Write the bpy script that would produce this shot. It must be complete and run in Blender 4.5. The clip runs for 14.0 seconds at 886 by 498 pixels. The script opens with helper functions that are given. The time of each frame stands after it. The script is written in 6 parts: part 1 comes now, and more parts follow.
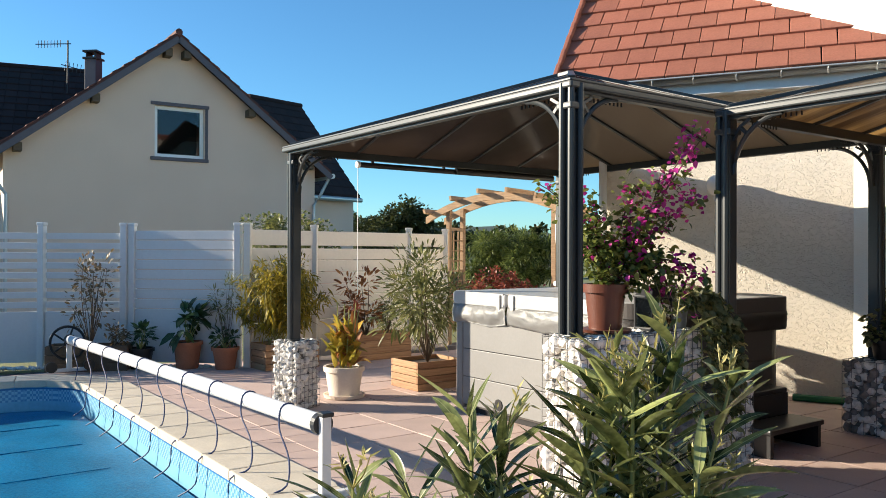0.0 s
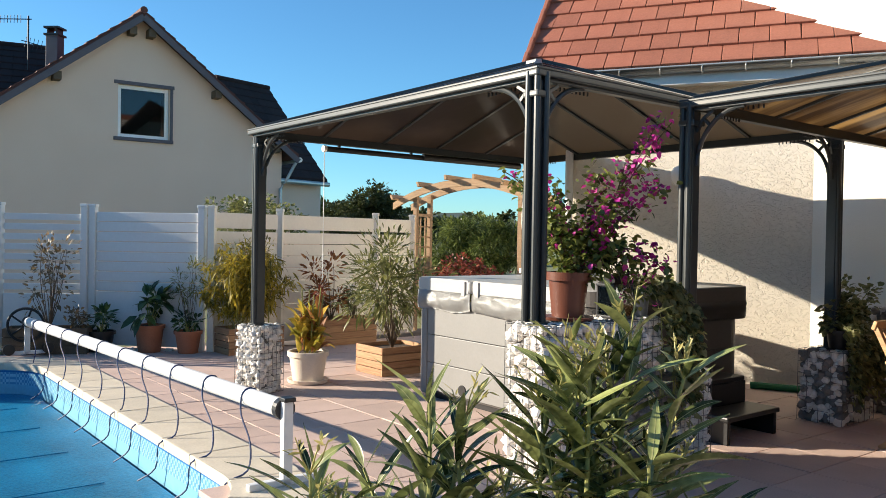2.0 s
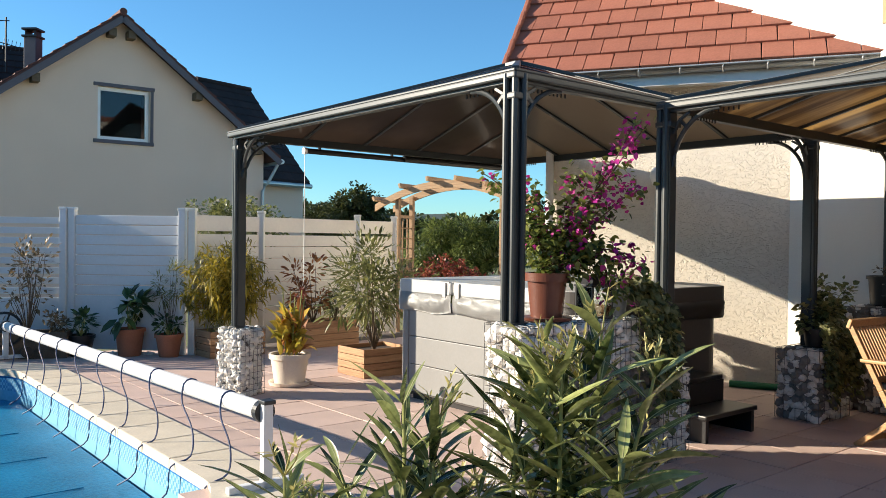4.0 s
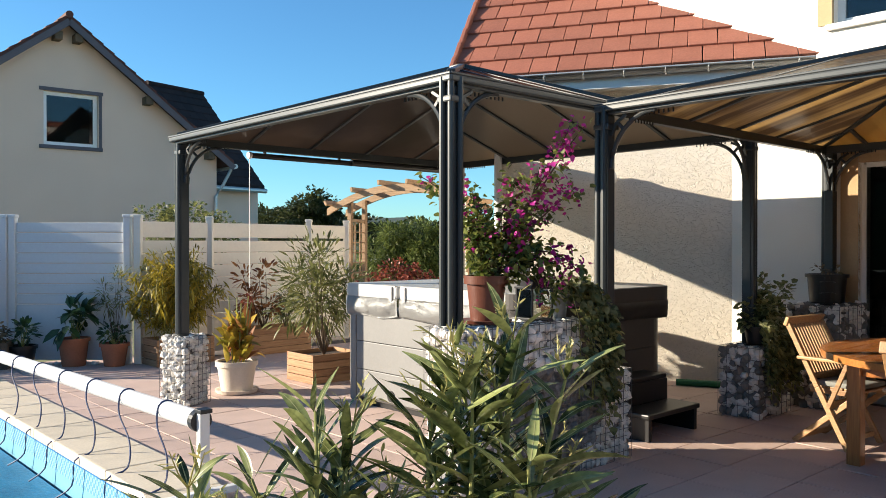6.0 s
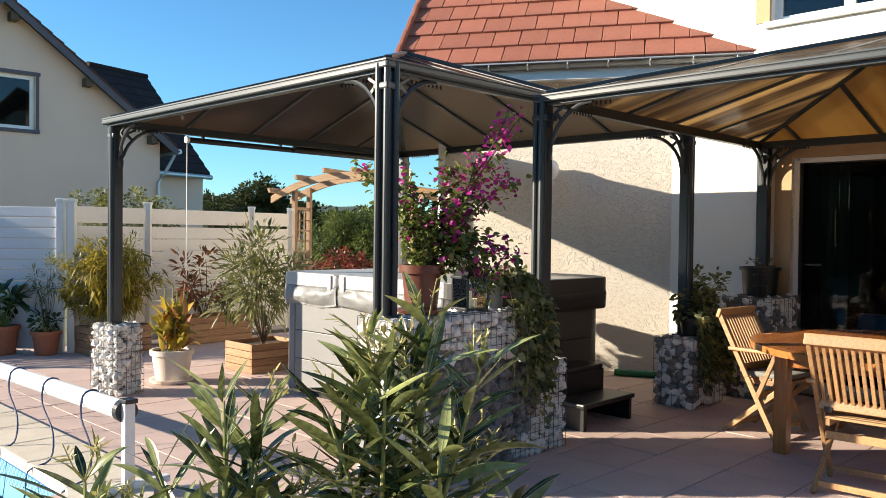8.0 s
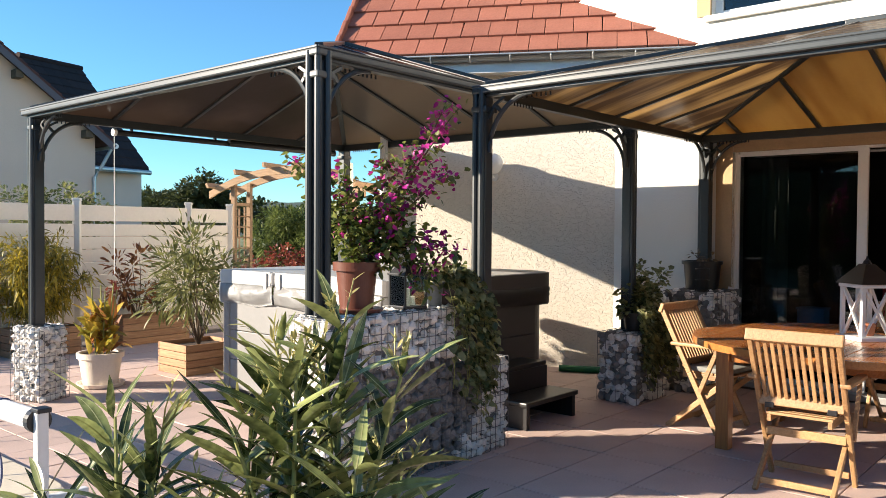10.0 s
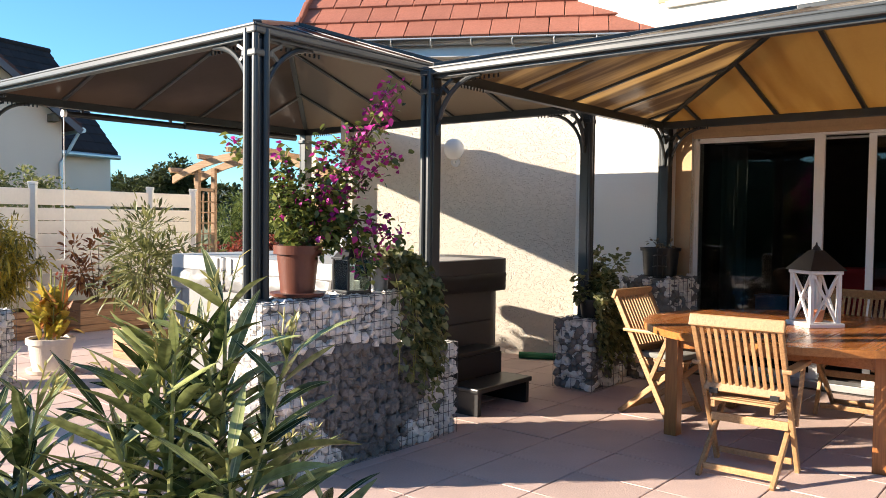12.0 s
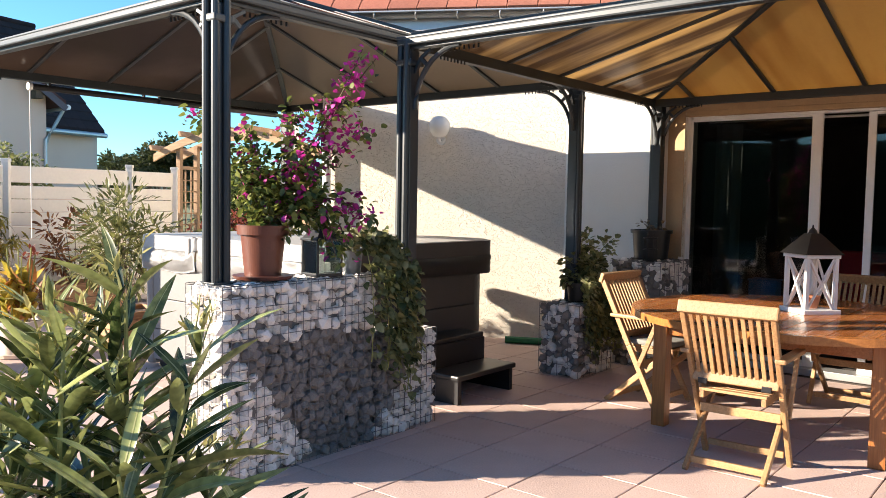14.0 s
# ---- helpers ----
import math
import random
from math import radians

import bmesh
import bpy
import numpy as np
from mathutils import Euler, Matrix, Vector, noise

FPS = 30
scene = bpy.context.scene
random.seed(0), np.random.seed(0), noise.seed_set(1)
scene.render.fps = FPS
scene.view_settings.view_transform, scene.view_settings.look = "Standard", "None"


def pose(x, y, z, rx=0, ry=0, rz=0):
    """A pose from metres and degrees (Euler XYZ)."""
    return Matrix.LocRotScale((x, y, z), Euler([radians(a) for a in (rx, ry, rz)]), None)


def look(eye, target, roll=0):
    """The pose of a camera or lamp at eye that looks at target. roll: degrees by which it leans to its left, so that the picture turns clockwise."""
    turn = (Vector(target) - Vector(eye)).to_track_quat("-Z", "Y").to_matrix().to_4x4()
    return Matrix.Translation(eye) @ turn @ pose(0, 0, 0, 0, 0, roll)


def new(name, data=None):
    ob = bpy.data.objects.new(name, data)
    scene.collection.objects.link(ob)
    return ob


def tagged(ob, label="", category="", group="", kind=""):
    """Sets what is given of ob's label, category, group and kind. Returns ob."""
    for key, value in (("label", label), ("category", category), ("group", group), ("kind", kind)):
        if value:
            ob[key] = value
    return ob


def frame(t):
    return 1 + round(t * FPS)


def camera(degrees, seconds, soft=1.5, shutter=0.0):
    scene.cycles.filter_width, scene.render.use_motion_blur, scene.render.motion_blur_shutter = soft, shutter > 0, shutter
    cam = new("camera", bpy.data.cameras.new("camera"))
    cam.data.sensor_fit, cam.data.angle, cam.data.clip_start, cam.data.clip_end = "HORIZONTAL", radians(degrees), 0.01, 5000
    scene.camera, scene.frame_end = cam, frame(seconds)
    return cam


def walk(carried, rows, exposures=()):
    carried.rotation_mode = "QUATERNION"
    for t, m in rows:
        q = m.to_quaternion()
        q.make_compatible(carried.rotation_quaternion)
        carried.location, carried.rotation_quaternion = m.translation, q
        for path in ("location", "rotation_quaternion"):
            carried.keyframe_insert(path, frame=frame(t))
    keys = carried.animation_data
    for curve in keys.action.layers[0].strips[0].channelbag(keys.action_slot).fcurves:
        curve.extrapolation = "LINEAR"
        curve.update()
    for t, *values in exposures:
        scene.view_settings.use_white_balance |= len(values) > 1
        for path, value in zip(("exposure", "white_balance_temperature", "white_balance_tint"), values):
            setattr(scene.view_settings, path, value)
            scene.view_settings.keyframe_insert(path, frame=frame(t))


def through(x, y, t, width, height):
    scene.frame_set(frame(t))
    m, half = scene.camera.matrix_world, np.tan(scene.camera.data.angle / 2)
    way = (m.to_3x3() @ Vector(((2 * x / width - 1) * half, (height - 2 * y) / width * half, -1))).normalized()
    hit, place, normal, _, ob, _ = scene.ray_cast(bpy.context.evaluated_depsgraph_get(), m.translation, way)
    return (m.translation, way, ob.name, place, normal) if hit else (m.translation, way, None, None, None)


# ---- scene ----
cam = camera(57.7, 14.0, soft=0.65)
PATH = [
    (0, (0.555, -0.002, 1.481), (0.307, 1.982, 1.489), 0.2),
    (0.5, (0.549, -0.009, 1.479), (0.288, 1.973, 1.519), 0.6),
    (1, (0.546, -0.005, 1.473), (0.294, 1.979, 1.445), 0.9),
    (1.5, (0.56, 0.002, 1.484), (0.365, 1.993, 1.447), 0.8),
    (2, (0.573, -0.001, 1.483), (0.405, 1.991, 1.457), 1.0),
    (4.5, (0.627, -0.018, 1.488), (0.533, 1.98, 1.466), 0.3),
    (5, (0.662, 0.001, 1.489), (0.617, 2.0, 1.456), 0.0),
    (5.5, (0.7, 0.0, 1.485), (0.656, 1.999, 1.478), -0.2),
    (6, (0.74, 0.005, 1.49), (0.707, 2.005, 1.476), -0.0),
    (6.5, (0.775, -0.014, 1.489), (0.75, 1.985, 1.491), 0.2),
    (7, (0.812, -0.005, 1.492), (0.783, 1.995, 1.464), 0.6),
    (7.5, (0.832, 0.005, 1.486), (0.869, 2.004, 1.433), 0.4),
    (8, (0.836, 0.041, 1.484), (0.924, 2.039, 1.446), 0.7),
    (10.5, (0.988, 0.226, 1.484), (1.209, 2.213, 1.43), 0.3),
    (11, (1.071, 0.227, 1.469), (1.273, 2.216, 1.4), 0.3),
    (11.5, (1.128, 0.204, 1.446), (1.349, 2.19, 1.353), 0.3),
    (12, (1.142, 0.255, 1.457), (1.404, 2.236, 1.381), 0.7),
    (12.5, (1.152, 0.338, 1.465), (1.47, 2.312, 1.4), 1.0),
    (13, (1.179, 0.409, 1.446), (1.48, 2.384, 1.341), -0.9),
    (13.5, (1.241, 0.456, 1.442), (1.542, 2.429, 1.311), 0.3),
    (14, (1.29, 0.504, 1.446), (1.563, 2.481, 1.324), 1.0),
]
walk(cam, [(t, look(eye, target, roll)) for t, eye, target, roll in PATH], [(0, 1.0, 6500, 10), (6.5, 1.06, 6500, 10), (11, 1.38, 6500, 14), (14, 1.58, 6500, 15)])

# ---- light ----
SUN_AZ, SUN_EL = 0.5, 18.6          # direction in which the light travels, and height of the sun
world = bpy.data.worlds.new("world")
scene.world = world
world.use_nodes = True
wt = world.node_tree
sky = wt.nodes.new("ShaderNodeTexSky")
sky.sky_type = "NISHITA"
sky.sun_disc = False
sky.sun_elevation = radians(SUN_EL)
sky.sun_rotation = radians(270 - SUN_AZ)
sky.altitude, sky.air_density, sky.dust_density, sky.ozone_density = 300, 1.0, 0.1, 5.0
tint = wt.nodes.new("ShaderNodeMix")
tint.data_type, tint.blend_type = "RGBA", "MULTIPLY"
tint.inputs["Factor"].default_value = 1.0
tint.inputs["B"].default_value = (0.7, 1.0, 1.03, 1)      # a clear, deep blue autumn sky
wt.links.new(sky.outputs[0], tint.inputs["A"])
wt.links.new(tint.outputs["Result"], wt.nodes["Background"].inputs[0])
wt.nodes["Background"].inputs[1].default_value = 0.099
sun_data = bpy.data.lights.new("sun", "SUN")
sun_data.energy, sun_data.angle, sun_data.color = 5.5, radians(0.53), (1.0, 0.88, 0.7)
sun = new("sun", sun_data)
_a, _e = radians(SUN_AZ), radians(SUN_EL)
sun.matrix_world = look((-30 * math.cos(_a), -30 * math.sin(_a), 30 * math.tan(_e)), (0, 0, 0))


# ---- materials ----
def material(name, colour, rough=0.6, metal=0.0, vary=0.15, scale=8.0, bump=0.15, fine=60.0, rand=0.0, island=0.0, spec=0.5, sss=0.0, tint=None, coat=0.0):
    """Paint with stains at two scales, fine relief, and a change of shade from piece to piece."""
    m = bpy.data.materials.new(name)
    m.use_nodes = True
    nt = m.node_tree
    n, l = nt.nodes, nt.links
    b = n["Principled BSDF"]
    b.inputs["Roughness"].default_value, b.inputs["Metallic"].default_value = rough, metal
    b.inputs["Specular IOR Level"].default_value = spec
    b.inputs["Coat Weight"].default_value = coat
    tc = n.new("ShaderNodeTexCoord")
    n1, n2 = n.new("ShaderNodeTexNoise"), n.new("ShaderNodeTexNoise")
    n1.inputs["Scale"].default_value, n1.inputs["Detail"].default_value = scale, 5
    n2.inputs["Scale"].default_value, n2.inputs["Detail"].default_value = fine, 4
    l.new(tc.outputs["Object"], n1.inputs["Vector"])
    l.new(tc.outputs["Object"], n2.inputs["Vector"])
    add = n.new("ShaderNodeMath")
    add.operation = "ADD"
    l.new(n1.outputs["Fac"], add.inputs[0])
    l.new(n2.outputs["Fac"], add.inputs[1])
    value = add.outputs[0]
    if rand or island:
        src = n.new("ShaderNodeObjectInfo").outputs["Random"] if rand else n.new("ShaderNodeNewGeometry").outputs["Random Per Island"]
        k = n.new("ShaderNodeMath")
        k.operation = "MULTIPLY_ADD"
        l.new(src, k.inputs[0])
        k.inputs[1].default_value = (rand or island) * 2
        l.new(value, k.inputs[2])
        k2 = n.new("ShaderNodeMath")
        k2.operation = "SUBTRACT"
        l.new(k.outputs[0], k2.inputs[0])
        k2.inputs[1].default_value = (rand or island)
        value = k2.outputs[0]
    mr = n.new("ShaderNodeMapRange")
    mr.inputs["From Min"].default_value, mr.inputs["From Max"].default_value = 0.55, 1.45
    l.new(value, mr.inputs["Value"])
    mix = n.new("ShaderNodeMix")
    mix.data_type = "RGBA"
    c = Vector(colour)
    lo, hi = c * (1 - vary), c * (1 + vary)
    if tint:
        hi = Vector(tint)
    mix.inputs["A"].default_value = (*lo, 1)
    mix.inputs["B"].default_value = (min(hi[0], 1), min(hi[1], 1), min(hi[2], 1), 1)
    l.new(mr.outputs[0], mix.inputs["Factor"])
    l.new(mix.outputs["Result"], b.inputs["Base Color"])
    if bump:
        bp = n.new("ShaderNodeBump")
        bp.inputs["Strength"].default_value, bp.inputs["Distance"].default_value = bump, 0.01
        l.new(n2.outputs["Fac"], bp.inputs["Height"])
        l.new(bp.outputs[0], b.inputs["Normal"])
    return m


def leaf_material(name, colour, other, through=0.35, rough=0.45):
    """Leaves: two greens by leaf, glossy on top, with light coming through."""
    m = material(name, colour, rough, vary=0.25, scale=5, bump=0.05, fine=40, island=0.45, tint=other)
    nt = m.node_tree
    b, out = nt.nodes["Principled BSDF"], nt.nodes["Material Output"]
    tr, mx = nt.nodes.new("ShaderNodeBsdfTranslucent"), nt.nodes.new("ShaderNodeMixShader")
    src = b.inputs["Base Color"].links[0].from_socket
    nt.links.new(src, tr.inputs["Color"])
    mx.inputs[0].default_value = through
    nt.links.new(b.outputs[0], mx.inputs[1])
    nt.links.new(tr.outputs[0], mx.inputs[2])
    nt.links.new(mx.outputs[0], out.inputs["Surface"])
    return m


def wood_material(name, dark, light, grain=(3, 60, 60), rough=0.5, rand=0.25, bump=0.15):
    """Wood with grain along x of each piece."""
    m = material(name, dark, rough, scale=1.0, fine=1.0, bump=bump, rand=rand, tint=light, vary=0.1)
    nt = m.node_tree
    for nd in [x for x in nt.nodes if x.type == "TEX_NOISE"]:
        mp = nt.nodes.new("ShaderNodeMapping")
        k = 1.0 if nd.inputs["Detail"].default_value > 4.5 else 2.5
        mp.inputs["Scale"].default_value = [k * g for g in grain]
        nt.links.new(nd.inputs["Vector"].links[0].from_socket, mp.inputs["Vector"])
        nt.links.new(mp.outputs[0], nd.inputs["Vector"])
    return m


def panel_material(name, colour, through, rough=0.35, streak=None, other=None, clear=0.0):
    """Twin-wall plastic roofing: part of the light goes through it, tinted; streak stretches a second tint."""
    m = material(name, colour, rough, vary=0.2, scale=2.5, bump=0.05, fine=30)
    nt = m.node_tree
    b, out = nt.nodes["Principled BSDF"], nt.nodes["Material Output"]
    tr, mx = nt.nodes.new("ShaderNodeBsdfTranslucent"), nt.nodes.new("ShaderNodeMixShader")
    tr.inputs["Color"].default_value = (*through, 1)
    if streak:
        tc, mp, ns, rg, mc = [nt.nodes.new(k) for k in ("ShaderNodeTexCoord", "ShaderNodeMapping", "ShaderNodeTexNoise", "ShaderNodeMapRange", "ShaderNodeMix")]
        mp.inputs["Scale"].default_value = streak
        ns.inputs["Scale"].default_value, ns.inputs["Detail"].default_value = 1.0, 4
        rg.inputs["From Min"].default_value, rg.inputs["From Max"].default_value = 0.42, 0.68
        mc.data_type = "RGBA"
        mc.inputs["A"].default_value, mc.inputs["B"].default_value = (*through, 1), (*other, 1)
        nt.links.new(tc.outputs["Object"], mp.inputs[0])
        nt.links.new(mp.outputs[0], ns.inputs["Vector"])
        nt.links.new(ns.outputs["Fac"], rg.inputs["Value"])
        nt.links.new(rg.outputs[0], mc.inputs["Factor"])
        nt.links.new(mc.outputs["Result"], tr.inputs["Color"])
    mx.inputs[0].default_value = 0.7
    nt.links.new(b.outputs[0], mx.inputs[1])
    nt.links.new(tr.outputs[0], mx.inputs[2])
    last = mx
    if clear:
        tp, last = nt.nodes.new("ShaderNodeBsdfTransparent"), nt.nodes.new("ShaderNodeMixShader")
        tp.inputs[0].default_value = (0.5, 0.39, 0.32, 1)
        last.inputs[0].default_value = clear
        nt.links.new(mx.outputs[0], last.inputs[1])
        nt.links.new(tp.outputs[0], last.inputs[2])
    nt.links.new(last.outputs[0], out.inputs["Surface"])
    return m


def glass_material(name, colour=(0.9, 0.95, 0.95), rough=0.02):
    m = bpy.data.materials.new(name)
    m.use_nodes = True
    nt = m.node_tree
    out = nt.nodes["Material Output"]
    nt.nodes.remove(nt.nodes["Principled BSDF"])
    t, g, f, mx = [nt.nodes.new(k) for k in ("ShaderNodeBsdfTransparent", "ShaderNodeBsdfGlossy", "ShaderNodeFresnel", "ShaderNodeMixShader")]
    t.inputs[0].default_value = (*colour, 1)
    g.inputs["Roughness"].default_value = rough
    f.inputs[0].default_value = 1.52
    nt.links.new(f.outputs[0], mx.inputs[0])
    nt.links.new(t.outputs[0], mx.inputs[1])
    nt.links.new(g.outputs[0], mx.inputs[2])
    nt.links.new(mx.outputs[0], out.inputs["Surface"])
    return m


PAVER = material("paver", (0.53, 0.395, 0.34), 0.75, vary=0.16, scale=3, fine=90, bump=0.25, rand=0.25)
JOINT = material("joint", (0.09, 0.07, 0.06), 0.9, vary=0.2)
EARTH = material("earth", (0.16, 0.17, 0.07), 0.95, vary=0.4, scale=1.5, fine=20, bump=0.5)
COPING = material("coping", (0.6, 0.53, 0.42), 0.75, vary=0.14, scale=5, fine=70, bump=0.2, rand=0.2)
LINER = material("liner", (0.2, 0.48, 0.64), 0.35, vary=0.15, scale=3, fine=25, bump=0.05)
LINER_DARK = material("liner_frieze", (0.05, 0.2, 0.42), 0.35, vary=0.15, scale=8, fine=25, bump=0.05)
LINER_LINE = material("liner_line", (0.02, 0.16, 0.42), 0.35, vary=0.1, bump=0)
COVER = material("bubble_cover", (0.003, 0.155, 0.31), 0.42, vary=0.5, scale=1.6, fine=45, bump=0.5, spec=0.25)
PVC = material("white_pvc", (0.7, 0.7, 0.69), 0.4, vary=0.05, scale=2, fine=30, bump=0.03)
PVC_CREAM = material("cream_pvc", (0.8, 0.75, 0.66), 0.42, vary=0.06, scale=2, fine=30, bump=0.03)
ALU = material("white_aluminium", (0.8, 0.8, 0.78), 0.35, vary=0.04, bump=0.02)
RENDER = material("scraped_render", (0.8, 0.73, 0.62), 0.9, vary=0.08, scale=2.0, fine=30, bump=0.0)
SMOOTH = material("smooth_render", (0.76, 0.73, 0.66), 0.9, vary=0.05, scale=1.5, fine=120, bump=0.3)
NEIGHBOUR = material("beige_render", (0.7, 0.54, 0.43), 0.9, vary=0.08, scale=0.8, fine=40, bump=0.2)
TILE_RED = material("clay_tile", (0.29, 0.1, 0.062), 0.75, vary=0.25, scale=5, fine=50, bump=0.3, rand=0.22)
TILE_BROWN = material("brown_tile", (0.11, 0.04, 0.03), 0.8, vary=0.3, scale=3, fine=30, bump=0.3, island=0.35)
TILE_DARK = material("dark_tile", (0.024, 0.013, 0.012), 0.95, vary=0.3, scale=3, fine=30, bump=0.3, island=0.35)
ZINC = material("zinc", (0.5, 0.5, 0.49), 0.4, 0.7, vary=0.12, scale=3, bump=0.03)
STEEL = material("anthracite_paint", (0.026, 0.032, 0.034), 0.4, 0.0, vary=0.15, scale=3, fine=40, bump=0.02, coat=0.1)
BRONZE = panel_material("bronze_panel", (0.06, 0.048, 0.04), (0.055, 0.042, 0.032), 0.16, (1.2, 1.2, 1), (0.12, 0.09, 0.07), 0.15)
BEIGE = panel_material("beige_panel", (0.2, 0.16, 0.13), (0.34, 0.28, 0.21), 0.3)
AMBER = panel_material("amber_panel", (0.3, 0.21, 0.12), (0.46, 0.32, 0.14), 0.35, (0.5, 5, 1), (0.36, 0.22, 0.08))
# amber roofing with shade put into its tint, and sun glare as pale streaks
AMBER_SHADED = panel_material("shaded_amber_panel", (0.28, 0.215, 0.15), (0.11, 0.076, 0.045), 0.22, (4.5, 0.4, 1), (0.62, 0.47, 0.25), 0.12)
STONE = material("white_stone", (0.78, 0.74, 0.68), 0.8, vary=0.16, scale=12, fine=80, bump=0.3, island=0.15, rand=0.25)
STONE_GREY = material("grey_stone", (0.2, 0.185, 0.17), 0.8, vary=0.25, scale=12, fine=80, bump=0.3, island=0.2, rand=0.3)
WIRE = material("galvanised_wire", (0.16, 0.16, 0.16), 0.6, 0.3, vary=0.1, bump=0)
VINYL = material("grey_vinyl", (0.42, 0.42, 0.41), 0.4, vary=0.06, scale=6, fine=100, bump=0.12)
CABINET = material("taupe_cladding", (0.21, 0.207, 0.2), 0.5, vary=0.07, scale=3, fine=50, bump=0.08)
# shaded copy of the tub cladding: shade of the front put into the colour
CABINET_SHADED = material("shaded_cladding", (0.05, 0.043, 0.038), 0.55, vary=0.1, scale=3, fine=50, bump=0.08)
BLACK = material("black_plastic", (0.012, 0.012, 0.013), 0.4, vary=0.2, scale=10, bump=0.05)
BLACK_METAL = material("black_metal", (0.02, 0.02, 0.022), 0.4, 0.3, vary=0.1, bump=0.02)
TERRACOTTA = material("terracotta", (0.38, 0.14, 0.07), 0.7, vary=0.15, scale=8, fine=60, bump=0.15)
TERRA_PLASTIC = material("brown_pot_plastic", (0.13, 0.042, 0.025), 0.42, vary=0.12, scale=6, bump=0.05)
POT_WHITE = material("cream_pot", (0.7, 0.62, 0.53), 0.6, vary=0.08, scale=6, bump=0.06)
POT_GREY = material("grey_zinc_pot", (0.2, 0.22, 0.24), 0.45, 0.4, vary=0.15, scale=8, bump=0.05)
SOIL = material("soil", (0.06, 0.04, 0.03), 0.95, vary=0.4, scale=30, fine=120, bump=0.6)
TEAK = wood_material("teak", (0.27, 0.14, 0.06), (0.5, 0.3, 0.135))
TEAK_UP = wood_material("upright_teak", (0.29, 0.135, 0.05), (0.5, 0.27, 0.105), grain=(60, 60, 3))
TEAK_OIL = wood_material("oiled_teak", (0.25, 0.08, 0.02), (0.45, 0.18, 0.05), rough=0.24)
TEAK_OIL_UP = wood_material("upright_oiled_teak", (0.25, 0.08, 0.02), (0.45, 0.18, 0.05), grain=(60, 60, 3), rough=0.3)
PINE = wood_material("pine_slat", (0.28, 0.13, 0.06), (0.48, 0.28, 0.14), rough=0.65)
ARBOR_WOOD = wood_material("arbor_wood", (0.24, 0.145, 0.08), (0.42, 0.28, 0.165), rough=0.8)
VERGE = material("grey_verge_paint", (0.1, 0.09, 0.105), 0.7, vary=0.12)
GLASS = glass_material("window_glass", (0.55, 0.58, 0.58))
GLASS_CLEAR = glass_material("clear_glass")
# near-black for interiors: the dimness indoors is put into the colour
ROOM_SHADE = material("room_shade", (0.05, 0.045, 0.04), 0.9, vary=0.2, bump=0)
CLOTH_WHITE = material("white_cloth", (0.78, 0.76, 0.71), 0.9, vary=0.05, scale=5, fine=200, bump=0.1)
CURTAIN = material("grey_curtain", (0.22, 0.22, 0.2), 0.9, vary=0.1, scale=5, fine=200, bump=0.1)
CANDLE = material("wax", (0.8, 0.76, 0.66), 0.5, vary=0.03, bump=0)
GREEN_PLASTIC = material("green_hose", (0.02, 0.17, 0.06), 0.4, vary=0.15, bump=0.03)
STRAP_BLUE = material("blue_strap", (0.04, 0.06, 0.14), 0.6, vary=0.2, bump=0.02)
BARK = material("bark", (0.12, 0.085, 0.055), 0.9, vary=0.3, scale=20, fine=80, bump=0.5)
STEM_GREEN = material("green_stem", (0.3, 0.31, 0.1), 0.6, vary=0.25, scale=20, bump=0.1)
BLUE_PLASTIC = material("blue_plastic", (0.06, 0.34, 0.75), 0.4, vary=0.08, bump=0.03)
RED_CLOTH = material("red_cloth", (0.3, 0.015, 0.02), 0.8, vary=0.1, bump=0.05)
GLOBE = material("opal_globe", (0.85, 0.84, 0.8), 0.25, vary=0.02, bump=0)
L_OLEANDER = leaf_material("oleander_leaf", (0.03, 0.052, 0.015), (0.32, 0.36, 0.13), 0.22, 0.25)
L_RIB = leaf_material("pale_leaf_rib", (0.3, 0.32, 0.13), (0.45, 0.45, 0.2), 0.2)
L_BUD = leaf_material("oleander_bud", (0.5, 0.47, 0.17), (0.6, 0.52, 0.2), 0.3)
L_BOUG = leaf_material("bougainvillea_leaf", (0.045, 0.085, 0.018), (0.24, 0.27, 0.06), 0.35)
L_BRACT = leaf_material("magenta_bract", (0.4, 0.015, 0.2), (0.72, 0.06, 0.42), 0.4)
L_IVY = leaf_material("ivy_leaf", (0.07, 0.1, 0.03), (0.32, 0.31, 0.13), 0.3)
L_IVY_PALE = leaf_material("variegated_ivy_leaf", (0.25, 0.28, 0.12), (0.55, 0.52, 0.32), 0.3)
L_BAMBOO = leaf_material("bamboo_leaf", (0.15, 0.14, 0.02), (0.56, 0.43, 0.05), 0.4)
L_SHRUB = leaf_material("shrub_leaf", (0.1, 0.12, 0.035), (0.28, 0.28, 0.1), 0.35)
L_CANNA = leaf_material("canna_leaf", (0.3, 0.3, 0.04), (0.75, 0.5, 0.08), 0.45)
L_CANNA_RED = leaf_material("red_canna_leaf", (0.2, 0.06, 0.03), (0.45, 0.2, 0.06), 0.4)
L_DARK = leaf_material("dark_leaf", (0.025, 0.06, 0.02), (0.06, 0.12, 0.04), 0.2, 0.3)
L_DRY = leaf_material("dry_leaf", (0.14, 0.1, 0.05), (0.3, 0.2, 0.1), 0.3)
L_TREE = leaf_material("tree_leaf", (0.03, 0.05, 0.018), (0.1, 0.11, 0.035), 0.2)
L_CYPRESS = leaf_material("conifer_leaf", (0.06, 0.1, 0.025), (0.22, 0.26, 0.07), 0.3)
